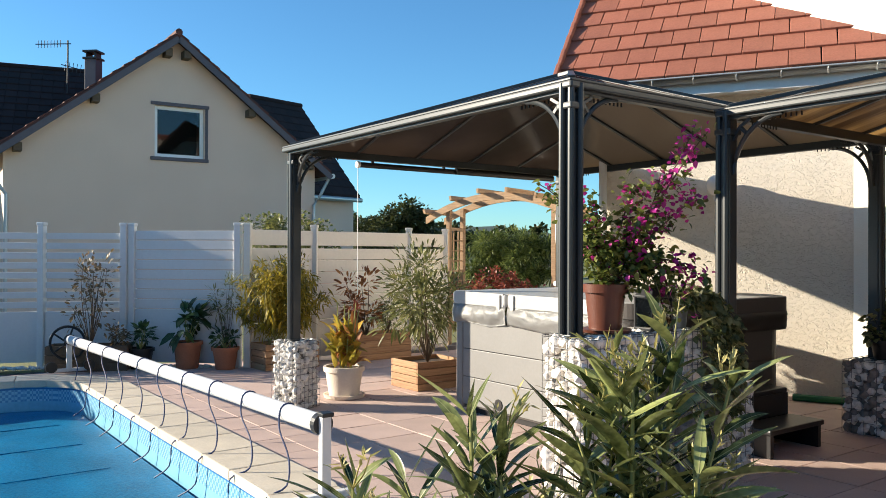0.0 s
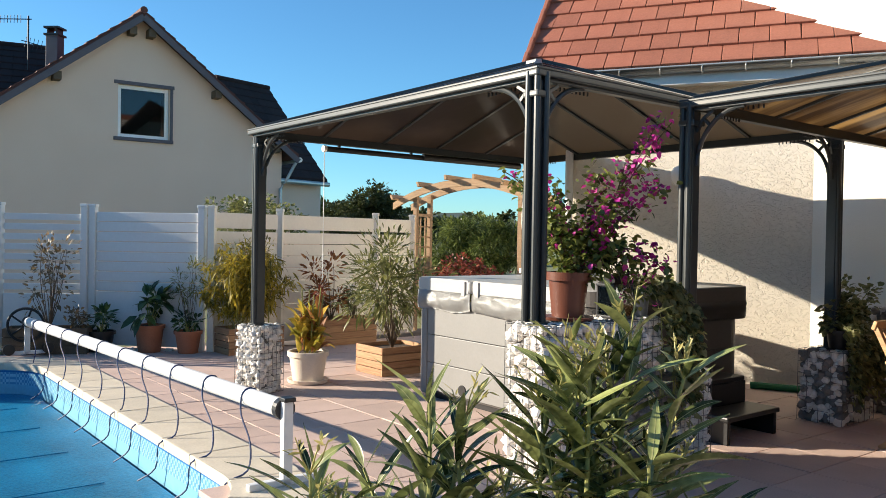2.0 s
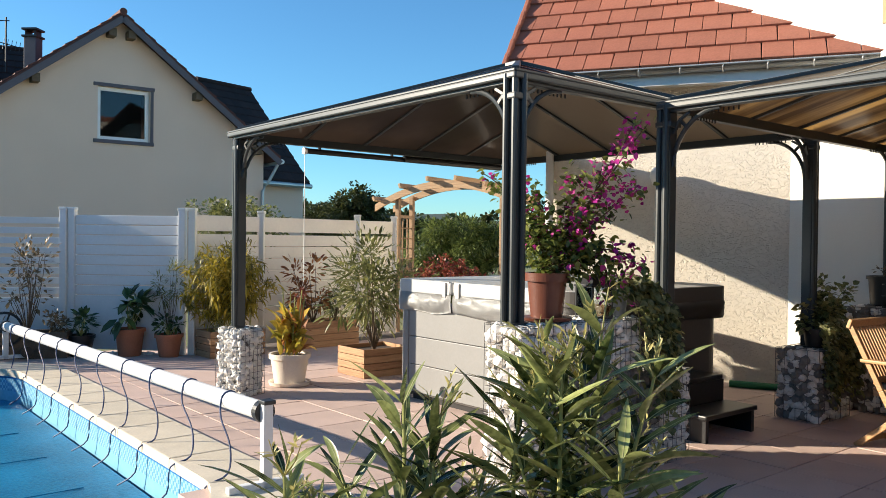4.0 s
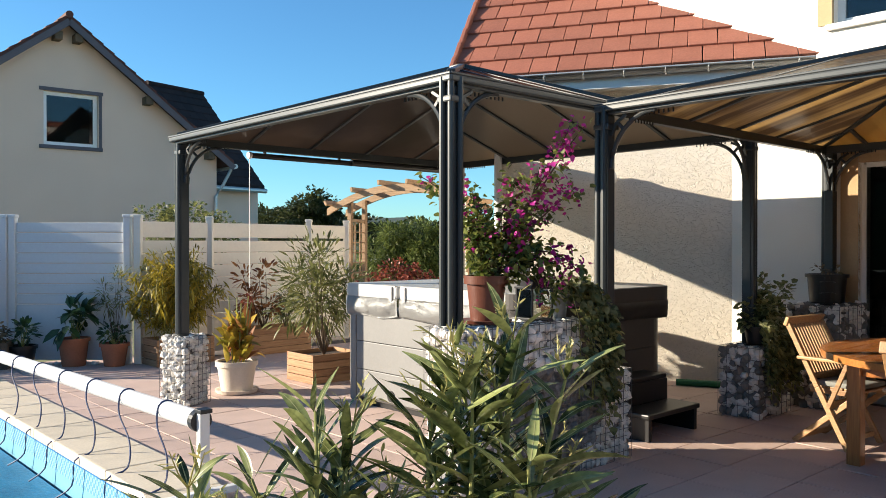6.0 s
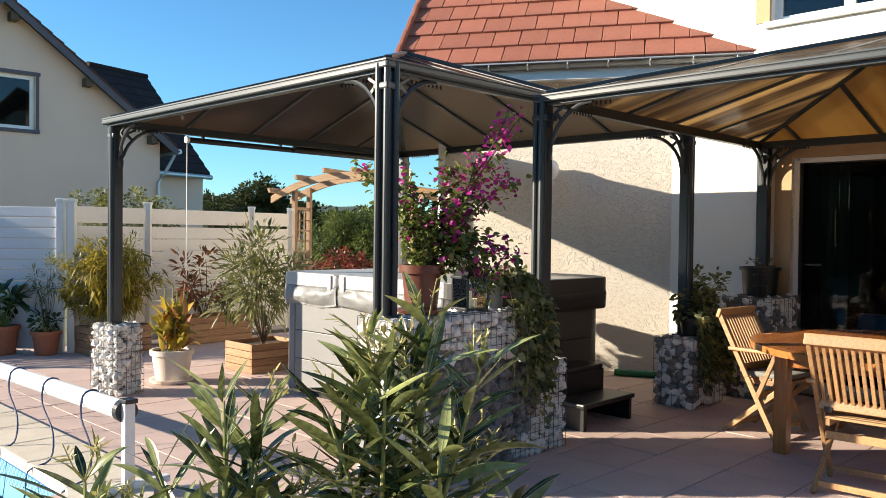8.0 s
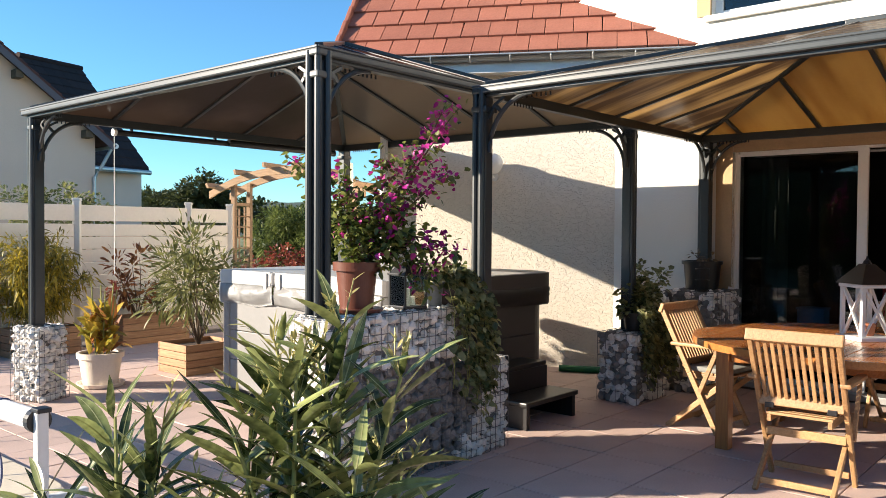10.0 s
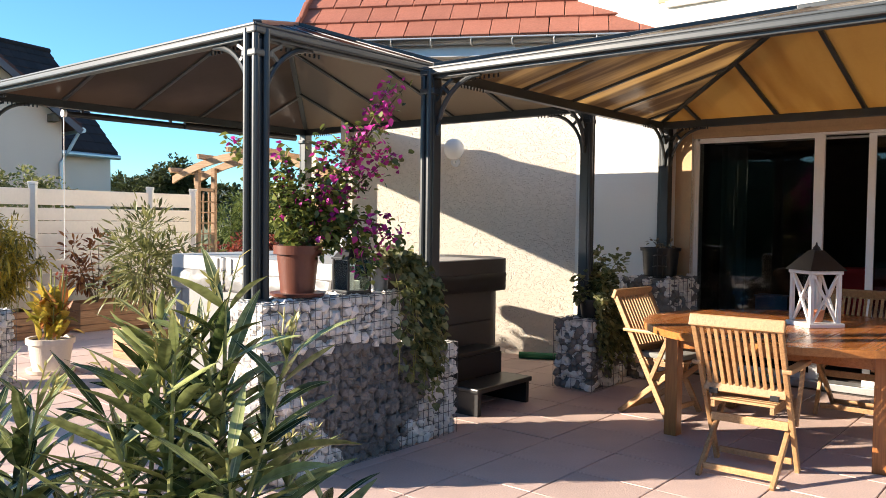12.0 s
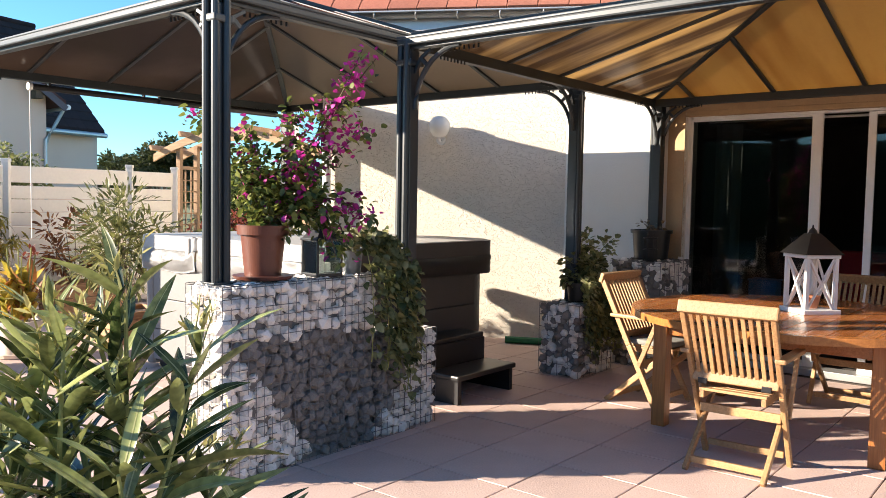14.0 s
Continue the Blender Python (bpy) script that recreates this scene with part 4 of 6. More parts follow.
Z1, Z2 = 2.475, 2.42
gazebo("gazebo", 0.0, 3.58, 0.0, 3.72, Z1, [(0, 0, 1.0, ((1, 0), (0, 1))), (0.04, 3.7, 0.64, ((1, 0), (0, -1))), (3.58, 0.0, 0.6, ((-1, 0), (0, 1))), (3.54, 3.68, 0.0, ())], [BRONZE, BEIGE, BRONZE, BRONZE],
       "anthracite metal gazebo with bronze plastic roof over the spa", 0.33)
# two slopes take the darker tint, which paints in their shade
gazebo("gazebo", 1.27, 4.74, -4.5, -0.17, Z2, [(1.27, -0.165, 0.62, ((0, -1),)), (4.74, -0.23, 0.9, ((-1, 0), (0, -1))), (1.27, -4.5, 0.0, ((1, 0), (0, 1))), (4.74, -4.5, 0.0, ((-1, 0), (0, 1)))], [AMBER, AMBER, AMBER_SHADED, AMBER_SHADED],
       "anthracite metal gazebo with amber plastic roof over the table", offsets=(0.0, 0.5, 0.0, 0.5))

# roller awning under the far beam of the spa gazebo
awn = thing("roller_blind", LOCAL, "rolled dark sunshade tube hung under the gazebo beam", "blind")
part("tube", rod((0.75, 3.72, Z1 - 0.115), (2.0, 3.72, Z1 - 0.115), 0.028, seg=14), BLACK_METAL, awn)
part("tube", rod((1.95, 3.7, Z1 - 0.11), (3.4, 3.7, Z1 - 0.11), 0.036, seg=14), BLACK_METAL, awn)
part("end_cap", rod((0.72, 3.72, Z1 - 0.115), (0.75, 3.72, Z1 - 0.115), 0.034, seg=14), ALU, awn, "white plastic end cap")
part("cord", rod((0.735, 3.72, Z1 - 0.12), (0.735, 3.72, 1.05), 0.004, seg=5), PVC, awn, "thin white pull cord")
for x in (0.9, 1.8, 2.6, 3.3):
    part("hanger", box(x - 0.01, x + 0.01, 3.7, 3.73, Z1 - 0.1, Z1 - 0.07), BLACK_METAL, awn)

cur = thing("gathered_curtain", pose(0.79, 10.6, 0), "white outdoor curtain gathered at the gazebo corner", "curtain")
bm = bmesh.new()
rings = []
for k in range(16):
    z = 0.0 + k * 0.155
    w = 0.075 + 0.03 * abs(z - 1.1) / 1.2
    rings.append([bm.verts.new(((w + 0.02 * math.sin(5 * a + k * 0.3)) * math.cos(a) * 0.7 + 0.01 * math.sin(k), (w + 0.025 * math.sin(7 * a + k * 0.2)) * math.sin(a) * 1.3, z)) for a in [2 * math.pi * i / 36 for i in range(36)]])
for a, b in zip(rings, rings[1:]):
    for i in range(36):
        bm.faces.new((a[i], a[(i + 1) % 36], b[(i + 1) % 36], b[i]))
bm.faces.new(rings[0][::-1])
bm.faces.new(rings[-1])
part("drape", bm, CLOTH_WHITE, cur, smooth=True)
part("tieback", lathe([(0.1, 1.05), (0.105, 1.08), (0.1, 1.11)], 20), CLOTH_WHITE, cur)

# ---- gabions ----
def rock(rng, size, seg=2):
    bm = bmesh.new()
    bmesh.ops.create_icosphere(bm, subdivisions=1, radius=0.5)
    sx, sy, sz = [size * rng.uniform(0.75, 1.2) for _ in range(3)]
    rot = Euler([rng.uniform(0, 6.3) for _ in range(3)]).to_matrix()
    for v in bm.verts:
        v.co = rot @ Vector((v.co.x * sx, v.co.y * sy, v.co.z * sz)) * rng.uniform(0.82, 1.12)
    return bm


ROCKS = []
_rng = random.Random(11)
for _i in range(14):
    _b = rock(_rng, 1.0)
    ROCKS.append(([v.co.copy() for v in _b.verts], [[v.index for v in f.verts] for f in _b.faces]))
    _b.free()


ROCK_MESH = {}


def rock_mesh(i, dark):
    if (i, dark) in ROCK_MESH:
        return ROCK_MESH[i, dark]
    me = bpy.data.meshes.new("stone")
    me.from_pydata([tuple(c) for c in ROCKS[i][0]], [], [list(f) for f in ROCKS[i][1]])
    me.materials.append(STONE_GREY if dark else STONE)
    ROCK_MESH[i, dark] = me
    return me


def gabion(m, boxes, label, size=0.075, grey=None, mesh=0.1, group="stone-filled gabions", top_at=None):
    """Wire cages filled with stones; boxes are (x0, x1, y0, y1, z0, z1)."""
    g = thing("gabion", m, label, "gabion", group)
    rng = random.Random(len(boxes) * 7 + int(size * 1000))
    single_stones = [300]
    for x0, x1, y0, y1, z0, z1 in boxes:
        sets = {0: ([], []), 1: ([], [])}
        # an added dark core hides the gaps and stands for the shade in them
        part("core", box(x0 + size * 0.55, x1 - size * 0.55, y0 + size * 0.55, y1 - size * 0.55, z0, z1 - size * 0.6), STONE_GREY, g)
        step = size * 0.76

        def put(p, single):
            k = 1 if grey and grey(p) else 0
            vs, fs = sets[k]
            rv, rf = ROCKS[rng.randrange(len(ROCKS))]
            s = size * rng.uniform(0.9, 1.35)
            r = Euler((rng.uniform(0, 6.3), rng.uniform(0, 6.3), rng.uniform(0, 6.3))).to_matrix() * s
            if single and single_stones[0] > 0:
                single_stones[0] -= 1
                link("stone", rock_mesh(rng.randrange(len(ROCKS)), k), g).matrix_basis = Matrix.Translation(p) @ r.to_4x4()
                return
            o = len(vs)
            vs.extend([p + r @ c for c in rv])
            fs.extend([[i + o for i in f] for f in rf])
        ins = size * 0.42
        nx, ny, nz = [max(1, round((b - a) / step)) for a, b in ((x0, x1), (y0, y1), (z0, z1))]
        for i in range(nx):
            for j in range(ny):
                for k in range(nz):
                    if not (i in (0, nx - 1) or j in (0, ny - 1) or k == nz - 1):
                        continue
                    p = Vector((x0 + ins + (x1 - x0 - 2 * ins) * (i / max(1, nx - 1)), y0 + ins + (y1 - y0 - 2 * ins) * (j / max(1, ny - 1)), z0 + ins + (z1 - z0 - 2 * ins) * (k / max(1, nz - 1))))
                    p += Vector((rng.uniform(-1, 1) * 0.28, rng.uniform(-1, 1) * 0.28, rng.uniform(-1, 1) * 0.28)) * size
                    p = Vector((min(max(p.x, x0 + ins * 0.9), x1 - ins * 0.9), min(max(p.y, y0 + ins * 0.9), y1 - ins * 0.9), min(max(p.z, z0 + ins * 0.9), z1 - ins * 0.9)))
                    put(p, j == 0)
        for k, (vs, fs) in sets.items():
            if vs:
                me = bpy.data.meshes.new("stone_fill")
                me.from_pydata(vs, [], fs)
                me.materials.append(STONE_GREY if k else STONE)
                tagged(link("stone_fill", me, g, "dark grey broken stones" if k else "white broken stones"), kind="stuff")
        # wire
        bm = None
        r = 0.0016
        own = []
        for a in range(int((x1 - x0) / mesh) + 2):
            x = min(x0 + a * mesh, x1)
            for y in (y0, y1):
                own.append(((x, y, z0), (x, y, z1)))
            own.append(((x, y0, z1), (x, y1, z1)))
        for a in range(int((y1 - y0) / mesh) + 2):
            y = min(y0 + a * mesh, y1)
            for x in (x0, x1):
                own.append(((x, y, z0), (x, y, z1)))
            own.append(((x0, y, z1), (x1, y, z1)))
        for a in range(int((z1 - z0) / mesh) + 2):
            z = min(z0 + a * mesh, z1)
            for y in (y0, y1):
                own.append(((x0, y, z), (x1, y, z)))
            for x in (x0, x1):
                own.append(((x, y0, z), (x, y1, z)))
        bm = bmesh.new()
        for p, q in own:
            if (Vector(p) - Vector(q)).length > 0.01:
                bar(p, q, r * 2, r * 2, bm, up=(0.3, 0.5, 0.8))
        tagged(part("wire_cage", bm, WIRE, g, "galvanised welded wire mesh"), kind="stuff")
    return g


def grey_field(p):
    """The inlay of dark stones: a wide wedge, point down, below the pale top band."""
    return p.y < 0.0 and p.z < 0.7 and (p.x > 0.0 + (0.68 - p.z) * 0.8) and (p.x < 0.98 + p.z * 0.8)


def mixed(p):
    """About one grey stone to each pale one."""
    return int(abs(p.x * 371 + p.y * 533 + p.z * 917)) % 2 == 0


gabion(at(0, 0), [(-0.09, 1.0, -0.17, 0.14, 0.0, 1.0), (1.0, 1.56, -0.17, 0.14, 0.0, 0.62)], "low wall of white stones in wire with a dark stone inlay", 0.075, grey_field, 0.052)
gabion(pose(-1.79, 7.46, 0, 0, 0, 64), [(-0.16, 0.16, -0.16, 0.16, 0.0, 0.635)], "short square gabion of white stones under a gazebo post", 0.07, None, 0.055)
gabion(at(3.58, 0.0), [(-0.27, 0.3, -0.24, 0.14, 0.0, 0.6)], "gabion of grey and white stones half hidden by ivy", 0.075, mixed)
gabion(at(4.43, -0.28), [(-0.3, 0.38, -0.28, 0.2, 0.0, 0.93)], "tall gabion of mixed stones by the patio door", 0.075, mixed)

# ---- spa ----
SX, SY, SEAM, SR = 1.94, 2.24, 1.47, 0.22
spa = thing("hot_tub", at(1.22, 0.5), "grey hot tub with rounded corners and a folding vinyl cover", "hot tub")


def round_plan(x0, x1, y0, y1, r, n=8):
    """An oblong with rounded corners; r gives the radius at (x1,y0), (x1,y1), (x0,y1), (x0,y0)."""
    out = []
    for cx, cy, a0, q in ((x1 - r[0], y0 + r[0], -90, r[0]), (x1 - r[1], y1 - r[1], 0, r[1]), (x0 + r[2], y1 - r[2], 90, r[2]), (x0 + r[3], y0 + r[3], 180, r[3])):
        for i in range(n + 1):
            t = radians(a0 + 90 * i / n)
            out.append((cx + q * math.cos(t), cy + q * math.sin(t)))
    return out


part("cabinet", slab(round_plan(0.03, SX - 0.03, 0.03, SY - 0.03, (SR, SR, 0.07, SR)), 0.06, 0.86, bevel=0.01), CABINET_SHADED, spa)
part("plinth", slab(round_plan(0.07, SX - 0.07, 0.07, SY - 0.07, (SR, SR, 0.06, SR)), 0.0, 0.06), BLACK, spa)
for y in (0.27, SY - 0.07):
    part("corner_post", box(0.0, 0.1, y - 0.05, y + 0.05, 0.03, 0.87, 0.03), CABINET, spa)
for k in range(3):
    z = 0.08 + k * 0.258
    part("side_panel", box(0.008, 0.03, 0.325, SY - 0.125, z, z + 0.252, 0.005), CABINET, spa)
    part("side_panel", box(0.27, SX - 0.27, 0.01, 0.03, z, z + 0.252, 0.005), CABINET_SHADED, spa)


def cover_half(y0, y1, r):
    return slab(round_plan(-0.025, SX + 0.025, y0, y1, r), 1.005, 1.12, bevel=0.028)


cover = part("cover", cover_half(-0.025, SEAM - 0.006, (SR, 0.03, 0.03, SR)), VINYL, spa)
part("cover", cover_half(SEAM + 0.006, SY + 0.025, (0.03, SR, 0.06, 0.03)), VINYL, spa)


def skirt(line, sag=0.016, seed=0.0):
    """Padded vinyl skirt hung along a line of plan points, in soft folds."""
    bm = bmesh.new()
    n = len(line)
    rows = []
    for zi in range(9):
        t = zi / 8
        row = []
        for i, (x, y) in enumerate(line):
            p, q = line[max(i - 1, 0)], line[min(i + 1, n - 1)]
            d = Vector((q[0] - p[0], q[1] - p[1], 0)).normalized()
            o = Vector((d.y, -d.x, 0))
            f = i / (n - 1)
            drop = 0.165 + sag * math.sin(math.pi * f) + 0.5 * sag * math.sin(9 * f + seed)
            pinch = min(1.0, 8 * f + 0.25, 8 * (1 - f) + 0.25)
            bulge = pinch * (0.034 * math.sin(math.pi * t) + 0.02 * noise.noise(Vector((f * 6, t * 2.5, seed))) + 0.01 * noise.noise(Vector((f * 19, t * 5, seed))))
            row.append(bm.verts.new(Vector((x, y, 1.008 - t * drop)) + o * bulge))
        rows.append(row)
    for r0, r1 in zip(rows, rows[1:]):
        for i in range(n - 1):
            bm.faces.new((r0[i], r0[i + 1], r1[i + 1], r1[i]))
    bmesh.ops.solidify(bm, geom=bm.faces, thickness=0.012)
    return bm


def straight(p, q, n=40):
    return [(p[0] + (q[0] - p[0]) * i / n, p[1] + (q[1] - p[1]) * i / n) for i in range(n + 1)]


part("skirt", skirt(straight((-0.018, SY), (-0.018, SEAM + 0.012)), 0.016, 1.3), VINYL, cover, smooth=True)
part("skirt", skirt(straight((-0.018, SEAM - 0.012), (-0.018, 0.2)), 0.016, 4.1), VINYL, cover, smooth=True)
ring = round_plan(-0.018, SX + 0.018, -0.018, SY + 0.018, (SR, SR, 0.06, SR), 10)
front = [ring[-11 + i] for i in range(11)]
front = front + straight(front[-1], ring[0], 30)[1:] + ring[1:11] + straight(ring[10], ring[11], 30)[1:]
# front skirt takes the shaded colour in place of the grey vinyl
part("skirt", skirt(front, 0.003, 2.2), CABINET_SHADED, cover, "cover skirt with the shade of the front put into its colour", smooth=True)
# added band that paints the shade along the cover's front edge
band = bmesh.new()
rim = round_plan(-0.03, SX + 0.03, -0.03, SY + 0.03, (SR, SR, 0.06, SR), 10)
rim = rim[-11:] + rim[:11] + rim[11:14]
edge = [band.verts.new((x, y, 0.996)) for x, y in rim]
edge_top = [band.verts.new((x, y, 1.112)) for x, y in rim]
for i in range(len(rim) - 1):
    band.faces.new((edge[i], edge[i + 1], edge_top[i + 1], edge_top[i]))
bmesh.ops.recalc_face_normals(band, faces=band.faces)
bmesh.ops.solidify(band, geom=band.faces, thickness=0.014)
part("shade_band", band, CABINET_SHADED, cover, "added dark band that stands for shade on the cover edge", smooth=False)
for y in (SEAM - 0.09, SEAM + 0.09):
    part("strap", box(-0.04, -0.02, y - 0.022, y + 0.022, 0.98, 1.11, 0.004), VINYL, cover)
part("vent", rod((-0.0, 1.6, 0.14), (0.01, 1.6, 0.14), 0.05, seg=18), BLACK, spa, "round dark vent")

step = thing("spa_step", at(1.95, -0.06), "black plastic two-tread step beside the hot tub", "step")
part("tread", box(0, 0.72, 0.0, 0.29, 0.17, 0.21, 0.012), BLACK, step)
part("tread", box(0.03, 0.69, 0.29, 0.54, 0.38, 0.42, 0.012), BLACK, step)
for x in (0.02, 0.66):
    part("side", slab([(x, 0.02), (x + 0.04, 0.02), (x + 0.04, 0.29), (x, 0.29)], 0.0, 0.17, bevel=0.004), BLACK, step)
    part("side", slab([(x, 0.29), (x + 0.04, 0.29), (x + 0.04, 0.53), (x, 0.53)], 0.0, 0.38, bevel=0.004), BLACK, step)
part("riser", box(0.06, 0.66, 0.29, 0.305, 0.21, 0.38), BLACK, step)

# ---- table, chairs ----
table = thing("garden_table", at(3.05, -1.95), "large round oiled teak garden table with plank top", "table")
R = 1.02
rng = random.Random(5)


def disc(r, n=64, a0=0):
    return [(r * math.cos(2 * math.pi * i / n + a0), r * math.sin(2 * math.pi * i / n + a0)) for i in range(n)]


def clip(poly, axis, val, keep_less):
    out = []
    for i in range(len(poly)):
        p, q = poly[i], poly[(i + 1) % len(poly)]
        a, b = (p[axis] <= val) == keep_less, (q[axis] <= val) == keep_less
        if a:
            out.append(p)
        if a != b:
            t = (val - p[axis]) / (q[axis] - p[axis])
            out.append((p[0] + (q[0] - p[0]) * t, p[1] + (q[1] - p[1]) * t))
    return out


n = 17
for i in range(n):
    y0, y1 = -R + 2 * R * i / n + 0.002, -R + 2 * R * (i + 1) / n - 0.002
    poly = clip(clip(disc(R - 0.07), 1, y0, False), 1, y1, True)
    if len(poly) > 2:
        part("plank", slab(poly, 0.72, 0.75, bevel=0.002), TEAK_OIL, table)
for k in range(8):
    a0, a1 = 2 * math.pi * k / 8 + 0.004, 2 * math.pi * (k + 1) / 8 - 0.004
    pts = [(R * math.cos(a0 + (a1 - a0) * i / 8), R * math.sin(a0 + (a1 - a0) * i / 8)) for i in range(9)]
    pts += [((R - 0.07) * math.cos(a1 + (a0 - a1) * i / 8), (R - 0.07) * math.sin(a1 + (a0 - a1) * i / 8)) for i in range(9)]
    part("rim", slab(pts, 0.705, 0.75, bevel=0.006), TEAK_OIL, table)
for x, y in ((-0.55, 0.64), (-0.55, -0.64), (0.55, 0.64), (0.55, -0.64)):
    part("leg", box(x - 0.045, x + 0.045, y - 0.045, y + 0.045, 0.0, 0.7, 0.006), TEAK_OIL_UP, table)
for y in (-0.64, 0.64):
    part("apron", box(-0.5, 0.5, y - 0.015, y + 0.015, 0.6, 0.7, 0.003), TEAK_OIL, table)
for x in (-0.55, 0.55):
    part("apron", box(x - 0.015, x + 0.015, -0.595, 0.595, 0.6, 0.7, 0.003), TEAK_OIL, table)


def folding_chair(m, label, cushion=False):
    """Folding teak armchair; its front is +x, the seat 0.44 high."""
    c = thing("folding_chair", m, label, "chair", "chairs round the table")
    w = 0.25
    for s in (-1, 1):
        y = s * (w - 0.015)
        part("upright", bar((-0.03, y, 0.435), (-0.262, y, 0.885), 0.028, 0.038, None, 0.005, up=(1, 0, 0.3)), TEAK, c)
        part("leg", bar((0.2, y, 0.0), (-0.03, y, 0.435), 0.026, 0.04, None, 0.005, up=(1, 0, 0.3)), TEAK, c)
        part("leg", bar((-0.23, s * (w - 0.045), 0.0), (0.26, s * (w - 0.045), 0.41), 0.026, 0.04, None, 0.005, up=(1, 0, 0.3)), TEAK, c)
        part("armrest", box(-0.17, 0.27, s * (w + 0.0) - 0.028, s * (w + 0.0) + 0.028, 0.63, 0.655, 0.008), TEAK, c)
        part("arm_support", bar((0.2, s * w, 0.63), (0.06, s * w, 0.3), 0.022, 0.032, None, 0.004, up=(1, 0, 0.3)), TEAK, c)
        part("hinge", box(-0.1, -0.06, s * 0.17 - 0.025, s * 0.17 + 0.025, 0.46, 0.49, 0.003), BLACK_METAL, c, "small dark metal hinge")
    part("top_rail", bar((-0.265, -w - 0.01, 0.9), (-0.265, w + 0.01, 0.9), 0.03, 0.07, None, 0.008, up=(0.34, 0, 0.94)), TEAK, c)
    part("bottom_rail", bar((-0.075, -w + 0.02, 0.5), (-0.075, w - 0.02, 0.5), 0.026, 0.06, None, 0.006, up=(0.34, 0, 0.94)), TEAK, c)
    for k in range(11):
        y = -w + 0.055 + (2 * w - 0.11) * k / 10
        part("back_slat", bar((-0.08, y, 0.52), (-0.258, y, 0.875), 0.021, 0.012, None, 0.002, up=(1, 0, 0.36)), TEAK, c)
    for k in range(8):
        x = -0.1 + 0.36 * k / 7
        part("seat_slat", box(x - 0.02, x + 0.02, -w + 0.07, w - 0.07, 0.425, 0.44, 0.003), TEAK, c)
    for s in (-1, 1):
        part("seat_rail", box(-0.12, 0.28, s * (w - 0.085) - 0.012, s * (w - 0.085) + 0.012, 0.385, 0.424, 0.003), TEAK, c)
    for p in ((-0.17, 0.03), (0.16, 0.05)):
        part("stretcher", bar((p[0], -w + 0.04, p[1] + 0.02), (p[0], w - 0.04, p[1] + 0.02), 0.022, 0.036, None, 0.004), TEAK, c)
    part("stretcher", bar((0.03, -w + 0.03, 0.3), (0.03, w - 0.03, 0.3), 0.022, 0.05, None, 0.004), TEAK, c)
    if cushion:
        part("cushion", box(-0.1, 0.26, -w + 0.06, w - 0.06, 0.441, 0.48, 0.015), CURTAIN, c, "thin dark seat cushion")
    return c


folding_chair(at(1.98, -1.985, 0, 2), "folding teak armchair with slatted back, pushed to the table")
folding_chair(at(3.04, -0.98, 0, -96), "folding teak armchair side-on to the table, dark cushion", True)
folding_chair(at(3.98, -2.13, 0, 180), "folding teak armchair on the house side of the table")
folding_chair(at(3.3, -3.15, 0, 90), "folding teak armchair at the table's far end", True)

lan = thing("lantern", at(3.16, -2.03, 0.75, -40), "white wooden lantern with crossed sides and a dark metal roof", "lantern")
part("base", box(-0.135, 0.135, -0.135, 0.135, 0.0, 0.03, 0.006), PVC, lan)
part("top", box(-0.125, 0.125, -0.125, 0.125, 0.36, 0.385, 0.006), PVC, lan)
for x in (-1, 1):
    for y in (-1, 1):
        part("post", box(x * 0.104 - 0.013, x * 0.104 + 0.013, y * 0.104 - 0.013, y * 0.104 + 0.013, 0.03, 0.36, 0.003), PVC, lan)
for k in range(4):
    r = Matrix.Rotation(k * math.pi / 2, 4, "Z")
    for s in (-1, 1):
        bm = bar((-0.09 * s, 0.104, 0.035), (0.09 * s, 0.104, 0.355), 0.012 + 0.002 * s, 0.018, None, 0.002, up=(0, 1, 0))
        bmesh.ops.transform(bm, matrix=r, verts=bm.verts)
        part("cross_bar", bm, PVC, lan)
part("roof", prism([(-0.14, -0.14, 0.386), (0.14, -0.14, 0.386), (0.14, 0.14, 0.386), (-0.14, 0.14, 0.386)], [(-0.035, -0.035, 0.52), (0.035, -0.035, 0.52), (0.035, 0.035, 0.52), (-0.035, 0.035, 0.52)]), BLACK_METAL, lan, "dark metal roof")
part("finial", lathe([(0.03, 0.52), (0.022, 0.54), (0.008, 0.555), (0.004, 0.575)], 12), BLACK_METAL, lan)
part("candle_pot", lathe([(0.05, 0.03), (0.062, 0.1), (0.066, 0.11), (0.055, 0.112)], 20), TERRACOTTA, lan, "small orange pot inside the lantern", True)

# further neighbouring roofs, hidden in part by the gable house
gable_house("neighbour_house", pose(-8.45, 24.5, 0, 0, 0, -32), 5.0, 1.8, 3.4, 6.2, 0.3, "low annex with a steep dark tiled roof", windows=False)
left_house = gable_house("neighbour_house", pose(-20.1, 19.2, 0, 0, 0, -60), 8.4, 8.0, 3.0, 6.82, 0.3, "house with a dark roof, chimney and aerial", windows=False)
_inv = left_house.matrix_basis.inverted()


def on_left_house(name, bm, mat, label=""):
    bmesh.ops.transform(bm, matrix=_inv, verts=bm.verts)
    part(name, bm, mat, left_house, label)


